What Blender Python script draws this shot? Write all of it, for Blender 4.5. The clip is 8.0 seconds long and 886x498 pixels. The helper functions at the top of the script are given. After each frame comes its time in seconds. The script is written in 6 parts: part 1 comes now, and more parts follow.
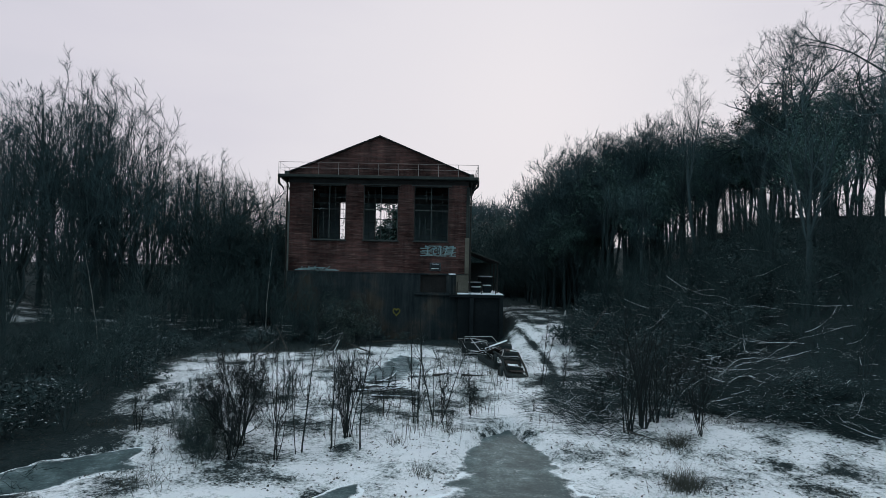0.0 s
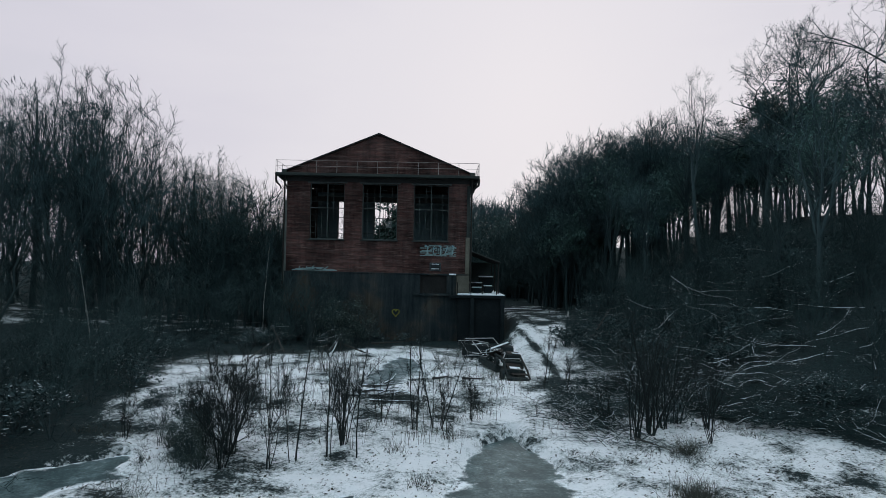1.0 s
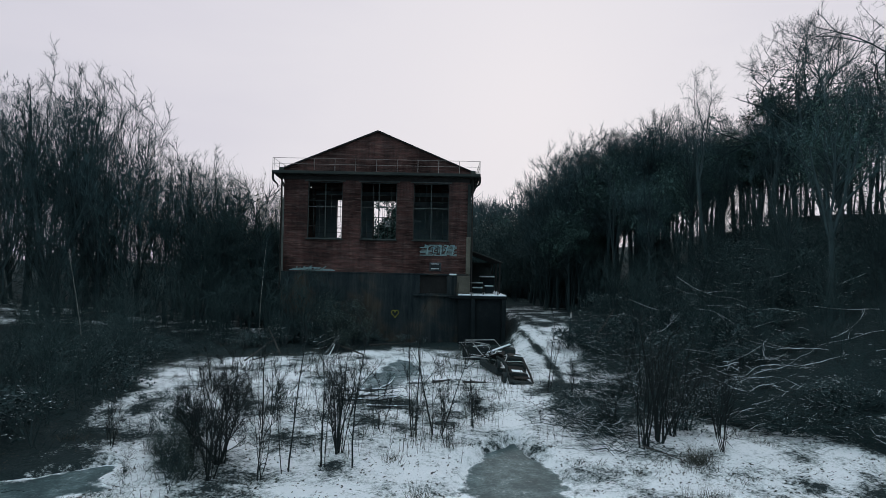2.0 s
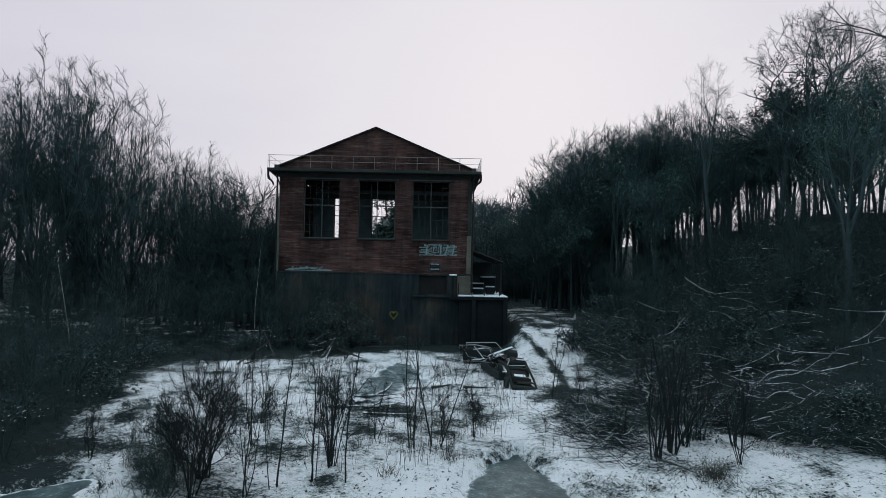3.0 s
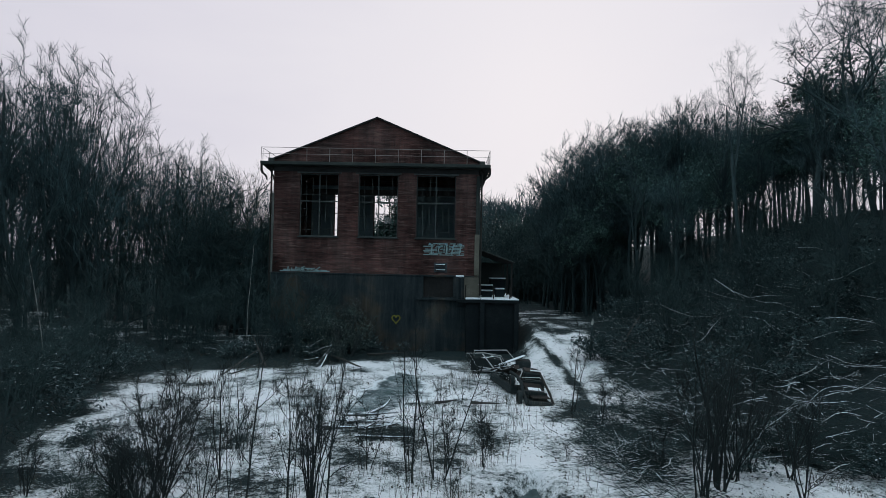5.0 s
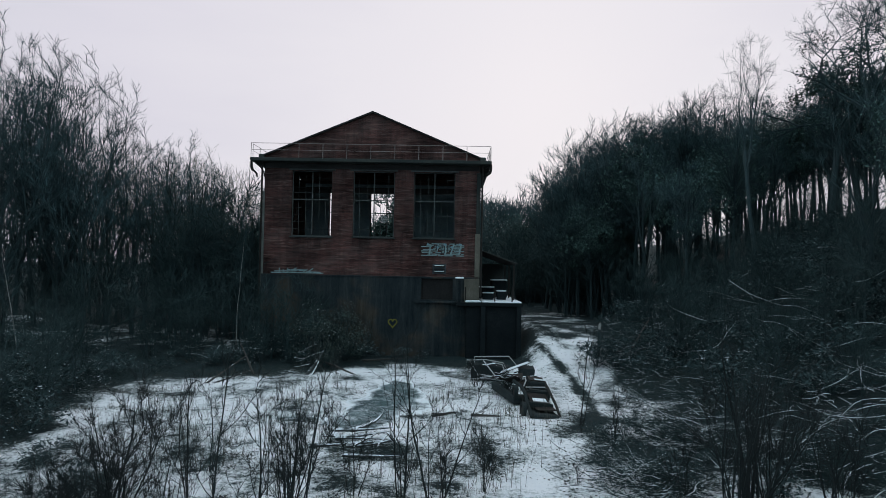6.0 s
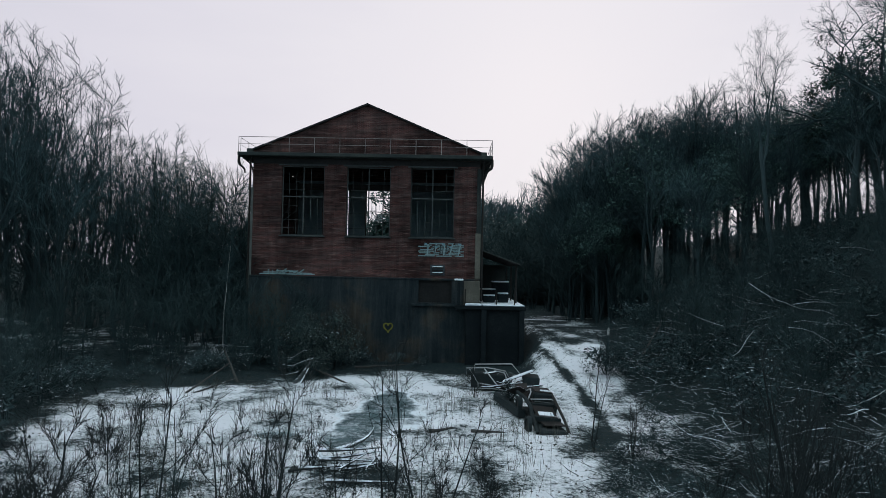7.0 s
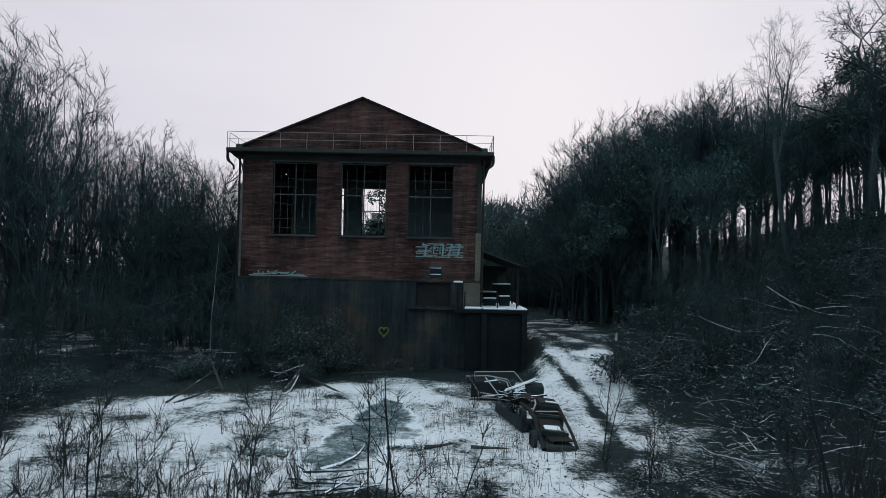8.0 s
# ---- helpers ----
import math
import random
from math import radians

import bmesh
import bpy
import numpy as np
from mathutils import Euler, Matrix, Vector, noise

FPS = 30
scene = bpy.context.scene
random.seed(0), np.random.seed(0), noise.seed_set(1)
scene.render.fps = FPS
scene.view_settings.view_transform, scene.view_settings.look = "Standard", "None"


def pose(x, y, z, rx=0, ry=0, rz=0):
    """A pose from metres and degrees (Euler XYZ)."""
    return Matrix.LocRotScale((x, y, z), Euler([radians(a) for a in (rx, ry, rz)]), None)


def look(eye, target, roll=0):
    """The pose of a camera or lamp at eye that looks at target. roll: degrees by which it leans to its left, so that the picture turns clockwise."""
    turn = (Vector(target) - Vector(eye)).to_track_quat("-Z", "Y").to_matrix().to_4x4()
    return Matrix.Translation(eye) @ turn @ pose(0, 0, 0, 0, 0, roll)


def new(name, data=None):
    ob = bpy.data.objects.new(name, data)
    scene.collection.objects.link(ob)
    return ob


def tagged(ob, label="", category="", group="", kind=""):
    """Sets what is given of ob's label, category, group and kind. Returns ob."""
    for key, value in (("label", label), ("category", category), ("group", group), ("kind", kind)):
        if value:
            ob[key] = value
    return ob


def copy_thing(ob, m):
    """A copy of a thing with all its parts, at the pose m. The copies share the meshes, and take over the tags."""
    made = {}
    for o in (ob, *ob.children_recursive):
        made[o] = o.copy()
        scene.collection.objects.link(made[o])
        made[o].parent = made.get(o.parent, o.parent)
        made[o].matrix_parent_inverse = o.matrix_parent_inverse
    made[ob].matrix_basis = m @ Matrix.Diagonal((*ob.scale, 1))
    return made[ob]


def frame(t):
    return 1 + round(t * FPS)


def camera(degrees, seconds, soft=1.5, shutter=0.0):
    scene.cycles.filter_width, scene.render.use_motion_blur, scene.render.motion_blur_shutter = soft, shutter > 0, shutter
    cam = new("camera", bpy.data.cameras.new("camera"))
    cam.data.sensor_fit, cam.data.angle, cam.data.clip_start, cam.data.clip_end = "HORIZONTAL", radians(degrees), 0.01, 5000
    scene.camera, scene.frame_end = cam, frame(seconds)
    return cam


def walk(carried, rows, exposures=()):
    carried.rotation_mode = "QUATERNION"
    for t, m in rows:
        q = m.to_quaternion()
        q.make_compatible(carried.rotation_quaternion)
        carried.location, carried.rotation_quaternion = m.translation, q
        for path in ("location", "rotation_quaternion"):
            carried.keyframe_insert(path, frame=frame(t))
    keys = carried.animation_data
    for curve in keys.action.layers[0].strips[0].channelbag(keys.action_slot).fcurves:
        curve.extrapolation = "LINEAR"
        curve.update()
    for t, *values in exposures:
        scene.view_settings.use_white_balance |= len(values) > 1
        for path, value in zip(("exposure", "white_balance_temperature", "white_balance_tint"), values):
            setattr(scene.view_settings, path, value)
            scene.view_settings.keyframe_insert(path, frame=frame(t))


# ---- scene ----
cam = camera(68.7, 8.0, soft=0.85)
METRES, EYE, TILT, LEAN, TURN = 14.0, 6.5, 0.0, 0.0, 0.0
ROWS = [
    (0.0, 0.0, 0.0, 0.0, -0.03, 1.76, -1.13),
    (0.5, -0.0001, 0.0339, 0.0011, -0.02, 1.75, -1.14),
    (1.0, 0.0, 0.0694, 0.0027, -0.02, 1.73, -1.14),
    (1.5, 0.0001, 0.1052, 0.004, -0.0, 1.7, -1.15),
    (3.0, 0.0019, 0.248, 0.0083, 0.02, 1.66, -1.15),
    (3.5, 0.0026, 0.3081, 0.0084, 0.62, 1.64, -1.16),
    (4.0, 0.0047, 0.3728, 0.0094, 0.67, 1.64, -1.17),
    (4.5, 0.0071, 0.4413, 0.0085, 0.68, 1.66, -1.19),
    (6.0, 0.0183, 0.6735, 0.011, 0.77, 1.78, -1.09),
    (6.5, 0.021, 0.7652, 0.0109, 0.76, 1.84, -1.13),
    (7.0, 0.0229, 0.8538, 0.0114, 0.76, 1.88, -1.15),
    (7.5, 0.0244, 0.9395, 0.0116, 0.75, 1.95, -1.18),
    (8.0, 0.025, 0.9994, 0.0123, 0.71, 2.01, -1.23),
]
walk(cam, [(t, pose(0, 0, EYE, TILT, LEAN, TURN) @ pose(METRES * x, METRES * y, METRES * z, 90 + pitch, roll, yaw)) for t, x, y, z, yaw, pitch, roll in ROWS],
     exposures=((0.0, 0.18, 6000, 6), (4.0, 0.23, 6000, 6), (8.0, 0.28, 6000, 6)))

# ---- sky and sun: a closed winter overcast, brightest low ahead where the sun stands behind the cloud ----
SUN_ELEVATION, SUN_AZIMUTH = radians(17), radians(8)


def make_world():
    world = bpy.data.worlds.new("world")
    scene.world = world
    world.use_nodes = True
    nt = world.node_tree
    nt.nodes.clear()
    out = nt.nodes.new("ShaderNodeOutputWorld")
    bg = nt.nodes.new("ShaderNodeBackground")
    bg.inputs["Strength"].default_value = 0.1
    sky = nt.nodes.new("ShaderNodeTexSky")
    sky.sky_type = "NISHITA"
    sky.sun_disc = False
    sky.sun_elevation = SUN_ELEVATION
    sky.sun_rotation = SUN_AZIMUTH
    sky.air_density, sky.dust_density = 1.0, 4.0
    co = nt.nodes.new("ShaderNodeTexCoord")
    dot = nt.nodes.new("ShaderNodeVectorMath")
    dot.operation = "DOT_PRODUCT"
    e, a = SUN_ELEVATION, SUN_AZIMUTH
    dot.inputs[1].default_value = (math.cos(e) * math.sin(a), math.cos(e) * math.cos(a), math.sin(e))
    nt.links.new(co.outputs["Generated"], dot.inputs[0])
    # long soft cloud streaks
    mp = nt.nodes.new("ShaderNodeMapping")
    mp.inputs["Scale"].default_value = (1.2, 1.2, 5.0)
    nz = nt.nodes.new("ShaderNodeTexNoise")
    nz.inputs["Scale"].default_value = 1.8
    nz.inputs["Detail"].default_value = 5.0
    nt.links.new(co.outputs["Generated"], mp.inputs["Vector"])
    nt.links.new(mp.outputs["Vector"], nz.inputs["Vector"])
    add = nt.nodes.new("ShaderNodeMath")
    add.operation = "MULTIPLY_ADD"
    add.inputs[1].default_value = 0.3
    nt.links.new(nz.outputs["Fac"], add.inputs[0])
    nt.links.new(dot.outputs["Value"], add.inputs[2])
    ramp = nt.nodes.new("ShaderNodeValToRGB")
    el = ramp.color_ramp.elements
    el[0].position, el[0].color = 0.0, (0.30, 0.41, 0.48, 1)
    el[1].position, el[1].color = 1.0, (0.70, 0.632, 0.642, 1)
    for pos, col in ((0.35, (0.50, 0.62, 0.68, 1)), (0.62, (1.13, 1.27, 1.32, 1)), (0.82, (0.53, 0.50, 0.535, 1)), (0.93, (0.635, 0.575, 0.605, 1))):
        x = el.new(pos)
        x.color = col
    rng = nt.nodes.new("ShaderNodeMapRange")
    rng.inputs["From Min"].default_value = -1.0
    rng.inputs["From Max"].default_value = 1.115
    nt.links.new(add.outputs["Value"], rng.inputs["Value"])
    nt.links.new(rng.outputs["Result"], ramp.inputs["Fac"])
    ten = nt.nodes.new("ShaderNodeVectorMath")
    ten.operation = "SCALE"
    ten.inputs["Scale"].default_value = 10.0
    nt.links.new(ramp.outputs["Color"], ten.inputs[0])
    mix = nt.nodes.new("ShaderNodeMix")
    mix.data_type = "RGBA"
    mix.inputs["Factor"].default_value = 0.99
    nt.links.new(sky.outputs["Color"], mix.inputs["A"])
    nt.links.new(ten.outputs["Vector"], mix.inputs["B"])
    nt.links.new(mix.outputs["Result"], bg.inputs["Color"])
    nt.links.new(bg.outputs["Background"], out.inputs["Surface"])


make_world()
sun_data = bpy.data.lights.new("sun", "SUN")
sun_data.energy, sun_data.angle, sun_data.color = 0.5, radians(25), (1.0, 0.95, 0.9)
sun = new("sun", sun_data)
sun.matrix_world = look((20, 150, 60), (20 - 100 * math.sin(SUN_AZIMUTH), 150 - 100 * math.cos(SUN_AZIMUTH), 60 - 100 * math.tan(SUN_ELEVATION)))


# ---- materials ----
def nodes_of(name):
    m = bpy.data.materials.new(name)
    m.use_nodes = True
    nt = m.node_tree
    return m, nt, nt.nodes["Principled BSDF"]


def noise_node(nt, scale, detail=5.0, rough=0.6, vec=None):
    n = nt.nodes.new("ShaderNodeTexNoise")
    n.inputs["Scale"].default_value = scale
    n.inputs["Detail"].default_value = detail
    n.inputs["Roughness"].default_value = rough
    if vec is not None:
        nt.links.new(vec, n.inputs["Vector"])
    return n


def ramp_node(nt, fac, stops):
    r = nt.nodes.new("ShaderNodeValToRGB")
    el = r.color_ramp.elements
    while len(el) > 1:
        el.remove(el[0])
    el[0].position, el[0].color = stops[0][0], (*stops[0][1], 1)
    for p, c in stops[1:]:
        e = el.new(p)
        e.color = (*c, 1)
    nt.links.new(fac, r.inputs["Fac"])
    return r


def mix_col(nt, fac, a, b, blend="MIX"):
    m = nt.nodes.new("ShaderNodeMix")
    m.data_type, m.blend_type = "RGBA", blend
    for s, v in (("Factor", fac), ("A", a), ("B", b)):
        if isinstance(v, (int, float)):
            m.inputs[s].default_value = v
        elif isinstance(v, tuple):
            m.inputs[s].default_value = (*v, 1)
        else:
            nt.links.new(v, m.inputs[s])
    return m.outputs["Result"]


def math_node(nt, op, a, b=0.0, c=0.0, clamp=False):
    m = nt.nodes.new("ShaderNodeMath")
    m.operation, m.use_clamp = op, clamp
    for i, v in enumerate((a, b, c)):
        if isinstance(v, (int, float)):
            m.inputs[i].default_value = v
        else:
            nt.links.new(v, m.inputs[i])
    return m.outputs["Value"]


def bump(nt, bsdf, height, strength=0.4, dist=0.02):
    b = nt.nodes.new("ShaderNodeBump")
    b.inputs["Strength"].default_value = strength
    b.inputs["Distance"].default_value = dist
    nt.links.new(height, b.inputs["Height"])
    nt.links.new(b.outputs["Normal"], bsdf.inputs["Normal"])


def obj_co(nt):
    return nt.nodes.new("ShaderNodeTexCoord").outputs["Object"]


def world_co(nt):
    return nt.nodes.new("ShaderNodeNewGeometry").outputs["Position"]


def up_mask(nt, lo, hi, scale, amount=0.35):
    """Where snow lies: faces that look up, broken by noise."""
    g = nt.nodes.new("ShaderNodeNewGeometry")
    s = nt.nodes.new("ShaderNodeSeparateXYZ")
    nt.links.new(g.outputs["True Normal"], s.inputs[0])
    n = noise_node(nt, scale, 3.0, 0.6, g.outputs["Position"])
    v = math_node(nt, "MULTIPLY_ADD", n.outputs["Fac"], amount, s.outputs["Z"])
    mr = nt.nodes.new("ShaderNodeMapRange")
    mr.inputs["From Min"].default_value, mr.inputs["From Max"].default_value = lo, hi
    nt.links.new(v, mr.inputs["Value"])
    return mr.outputs["Result"]


def plain(name, stops, scale, rough=0.85, metal=0.0, fine=30.0, bump_s=0.3, bump_d=0.01, snow=None, specular=0.08):
    """A worn surface: two scales of noise between given colours, with relief, and lying snow if asked."""
    m, nt, b = nodes_of(name)
    co = obj_co(nt)
    n1 = noise_node(nt, scale, 6.0, 0.65, co)
    n2 = noise_node(nt, fine, 4.0, 0.7, co)
    f = math_node(nt, "MULTIPLY_ADD", n2.outputs["Fac"], 0.4, math_node(nt, "MULTIPLY", n1.outputs["Fac"], 0.6))
    col = ramp_node(nt, f, stops).outputs["Color"]
    info = nt.nodes.new("ShaderNodeObjectInfo")
    vary = math_node(nt, "MULTIPLY_ADD", info.outputs["Random"], 0.5, 0.75)
    col = mix_col(nt, 1.0, col, vary, "MULTIPLY")
    if snow:
        col = mix_col(nt, up_mask(nt, *snow), col, (0.72, 0.76, 0.8))
    nt.links.new(col, b.inputs["Base Color"])
    b.inputs["Roughness"].default_value = rough
    b.inputs["Metallic"].default_value = metal
    b.inputs["Specular IOR Level"].default_value = specular
    bump(nt, b, f, bump_s, bump_d)
    return m


MAT = {}
MAT["bark"] = plain("bark", ((0.3, (0.019, 0.031, 0.034)), (0.55, (0.031, 0.046, 0.049)), (0.75, (0.052, 0.072, 0.075))), 2.0, fine=25, bump_s=0.6)
MAT["twigs"] = plain("twigs", ((0.3, (0.024, 0.044, 0.048)), (0.7, (0.050, 0.080, 0.086))), 0.6, fine=6, bump_s=0.0)
MAT["olive_twigs"] = plain("olive_twigs", ((0.3, (0.06, 0.06, 0.045)), (0.7, (0.15, 0.145, 0.11))), 0.6, fine=6, bump_s=0.0)
MAT["birch_bark"] = plain("birch_bark", ((0.32, (0.06, 0.06, 0.06)), (0.45, (0.3, 0.3, 0.29)), (0.7, (0.54, 0.53, 0.51))), 1.5, fine=12)
MAT["snowy_bark"] = plain("snowy_bark", ((0.3, (0.022, 0.026, 0.026)), (0.7, (0.060, 0.064, 0.062))), 2.0, fine=20, snow=(0.66, 0.88, 2.5, 0.6))
MAT["snowy_wood"] = plain("snowy_wood", ((0.3, (0.02, 0.025, 0.026)), (0.7, (0.075, 0.08, 0.078))), 2.0, fine=20, snow=(0.92, 1.06, 3.0, 0.6))
MAT["patchy_wood"] = plain("patchy_wood", ((0.3, (0.03, 0.03, 0.028)), (0.7, (0.09, 0.085, 0.08))), 2.0, fine=20, snow=(1.16, 1.3, 2.2, 0.5))
MAT["dark_twigs"] = plain("dark_twigs", ((0.3, (0.017, 0.030, 0.031)), (0.7, (0.037, 0.056, 0.056))), 0.6, fine=6, bump_s=0.0)
MAT["sapling_bark"] = plain("sapling_bark", ((0.3, (0.012, 0.016, 0.017)), (0.7, (0.030, 0.036, 0.036))), 0.8, fine=8, bump_s=0.0)
MAT["bramble"] = plain("bramble", ((0.3, (0.024, 0.041, 0.044)), (0.7, (0.048, 0.072, 0.074))), 3.0, fine=20, bump_s=0.0, snow=(1.16, 1.23, 6.0, 0.4), specular=0.1)
MAT["holly"] = plain("holly", ((0.3, (0.022, 0.036, 0.034)), (0.7, (0.050, 0.070, 0.062))), 3.0, fine=20, bump_s=0.0, snow=(1.15, 1.22, 3.0, 0.4), specular=0.12, rough=0.5)
MAT["ivy"] = plain("ivy", ((0.3, (0.036, 0.068, 0.064)), (0.7, (0.066, 0.112, 0.098))), 3.0, fine=20, bump_s=0.0, specular=0.12)
MAT["needles"] = plain("needles", ((0.3, (0.014, 0.024, 0.019)), (0.7, (0.035, 0.05, 0.036))), 3.0, fine=20, bump_s=0.0)
MAT["dry_grass"] = plain("dry_grass", ((0.3, (0.032, 0.038, 0.035)), (0.7, (0.095, 0.095, 0.08))), 1.0, fine=9, bump_s=0.0)
MAT["litter"] = plain("litter", ((0.3, (0.022, 0.027, 0.027)), (0.7, (0.07, 0.07, 0.06))), 1.0, fine=9, bump_s=0.0)
MAT["pale_render"] = plain("pale_render", ((0.25, (0.055, 0.056, 0.048)), (0.5, (0.115, 0.108, 0.088)), (0.75, (0.22, 0.20, 0.165))), 0.8, fine=10, bump_s=0.4)
# Lining colour kept pale to brighten the hall's inside as haze does.
MAT["haze_grey"] = plain("haze_grey", ((0.25, (0.10, 0.14, 0.15)), (0.5, (0.2, 0.26, 0.27)), (0.75, (0.34, 0.4, 0.4))), 0.8, fine=8, bump_s=0.3)
MAT["weathered_concrete"] = plain("weathered_concrete", ((0.25, (0.05, 0.055, 0.05)), (0.5, (0.10, 0.105, 0.095)), (0.75, (0.18, 0.18, 0.16))), 0.9, fine=14, bump_s=0.5)
MAT["dark_concrete"] = plain("dark_concrete", ((0.25, (0.021, 0.028, 0.029)), (0.5, (0.04, 0.046, 0.044)), (0.75, (0.08, 0.084, 0.073))), 0.7, fine=9, bump_s=0.5)
# Near-black concrete: shade under and on the platform is put into its colour.
MAT["shaded_concrete"] = plain("shaded_concrete", ((0.3, (0.006, 0.009, 0.011)), (0.5, (0.011, 0.015, 0.017)), (0.7, (0.026, 0.031, 0.032))), 0.7, fine=9, bump_s=0.5)
MAT["rusty_steel"] = plain("rusty_steel", ((0.3, (0.016, 0.018, 0.018)), (0.55, (0.030, 0.027, 0.025)), (0.75, (0.055, 0.050, 0.046))), 3.0, rough=0.7, metal=0.3, fine=40)
MAT["pale_steel"] = plain("pale_steel", ((0.3, (0.2, 0.2, 0.2)), (0.55, (0.38, 0.38, 0.38)), (0.75, (0.56, 0.56, 0.56))), 3.0, rough=0.6, metal=0.0, fine=40)
MAT["rail_steel"] = plain("rail_steel", ((0.3, (0.13, 0.11, 0.10)), (0.55, (0.26, 0.23, 0.22)), (0.75, (0.42, 0.40, 0.39))), 1.2, rough=0.6, metal=0.0, fine=12)
MAT["window_steel"] = plain("window_steel", ((0.3, (0.035, 0.04, 0.04)), (0.6, (0.08, 0.088, 0.086)), (0.8, (0.15, 0.15, 0.145))), 3.0, rough=0.6, metal=0.2, fine=40)
MAT["wreck_steel"] = plain("wreck_steel", ((0.3, (0.014, 0.017, 0.018)), (0.55, (0.034, 0.031, 0.029)), (0.75, (0.075, 0.066, 0.06))), 3.0, rough=0.7, metal=0.3, fine=30, snow=(0.55, 0.85, 3.0, 0.35))
MAT["roof_felt"] = plain("roof_felt", ((0.3, (0.012, 0.013, 0.013)), (0.7, (0.036, 0.034, 0.033))), 0.6, fine=8)
MAT["rubber"] = plain("rubber", ((0.3, (0.012, 0.017, 0.018)), (0.7, (0.028, 0.034, 0.035))), 5.0, rough=0.8, fine=40)
MAT["pale_paint"] = plain("pale_paint", ((0.3, (0.08, 0.125, 0.13)), (0.7, (0.26, 0.34, 0.345))), 2.5, fine=18, bump_s=0.1)
MAT["blue_paint"] = plain("blue_paint", ((0.3, (0.10, 0.17, 0.20)), (0.7, (0.2, 0.3, 0.34))), 2.5, fine=18, bump_s=0.1)
MAT["yellow_paint"] = plain("yellow_paint", ((0.3, (0.10, 0.095, 0.02)), (0.7, (0.26, 0.24, 0.05))), 2.5, fine=18, bump_s=0.1)
MAT["dark_paint"] = plain("dark_paint", ((0.3, (0.02, 0.025, 0.03)), (0.7, (0.06, 0.07, 0.075))), 2.5, fine=18, bump_s=0.1)


def snow_material():
    m, nt, b = nodes_of("snow")
    co = world_co(nt)
    n = noise_node(nt, 2.0, 6.0, 0.6, co)
    n2 = noise_node(nt, 30.0, 4.0, 0.7, co)
    col = ramp_node(nt, n.outputs["Fac"], ((0.3, (0.66, 0.71, 0.76)), (0.7, (0.8, 0.83, 0.86)))).outputs["Color"]
    nt.links.new(col, b.inputs["Base Color"])
    b.inputs["Roughness"].default_value = 0.8
    bump(nt, b, math_node(nt, "ADD", n.outputs["Fac"], math_node(nt, "MULTIPLY", n2.outputs["Fac"], 0.3)), 0.5, 0.05)
    return m


MAT["snow"] = snow_material()


def ground_material():
    """Thin snow over dead grass and leaf litter; how much snow lies is stored with the ground."""
    m, nt, b = nodes_of("snowy_ground")
    co = world_co(nt)
    att = nt.nodes.new("ShaderNodeAttribute")
    att.attribute_name = "snow_cover"
    big = noise_node(nt, 0.42, 5.0, 0.62, co)
    mid = noise_node(nt, 2.6, 6.0, 0.7, co)
    tiny = noise_node(nt, 11.0, 5.0, 0.8, co)
    clod = noise_node(nt, 5.0, 3.0, 0.7, co)
    v = math_node(nt, "MULTIPLY", big.outputs["Fac"], 0.95)
    v = math_node(nt, "MULTIPLY_ADD", mid.outputs["Fac"], 0.55, v)
    v = math_node(nt, "MULTIPLY_ADD", tiny.outputs["Fac"], 0.95, v)
    v = math_node(nt, "MULTIPLY_ADD", clod.outputs["Fac"], 0.35, v)
    edge = math_node(nt, "SUBTRACT", math_node(nt, "MULTIPLY_ADD", att.outputs["Fac"], 0.72, 1.03), v)
    mr = nt.nodes.new("ShaderNodeMapRange")
    mr.inputs["From Min"].default_value, mr.inputs["From Max"].default_value = -0.09, 0.0
    nt.links.new(edge, mr.inputs["Value"])
    deep = nt.nodes.new("ShaderNodeMapRange")
    deep.inputs["From Min"].default_value, deep.inputs["From Max"].default_value = -0.02, 0.16
    nt.links.new(edge, deep.inputs["Value"])
    thin = ramp_node(nt, tiny.outputs["Fac"], ((0.35, (0.12, 0.145, 0.145)), (0.65, (0.48, 0.53, 0.54)))).outputs["Color"]
    full = ramp_node(nt, mid.outputs["Fac"], ((0.3, (0.78, 0.80, 0.83)), (0.7, (0.88, 0.885, 0.905)))).outputs["Color"]
    snow = mix_col(nt, deep.outputs["Result"], thin, full)
    soil = ramp_node(nt, tiny.outputs["Fac"], ((0.3, (0.010, 0.018, 0.020)), (0.55, (0.023, 0.034, 0.036)), (0.75, (0.058, 0.070, 0.067)))).outputs["Color"]
    nt.links.new(mix_col(nt, mr.outputs["Result"], soil, snow), b.inputs["Base Color"])
    b.inputs["Roughness"].default_value = 0.9
    b.inputs["Specular IOR Level"].default_value = 0.06
    h = math_node(nt, "MULTIPLY_ADD", mr.outputs["Result"], 0.4, v)
    bump(nt, b, h, 0.9, 0.08)
    return m


MAT["ground"] = ground_material()


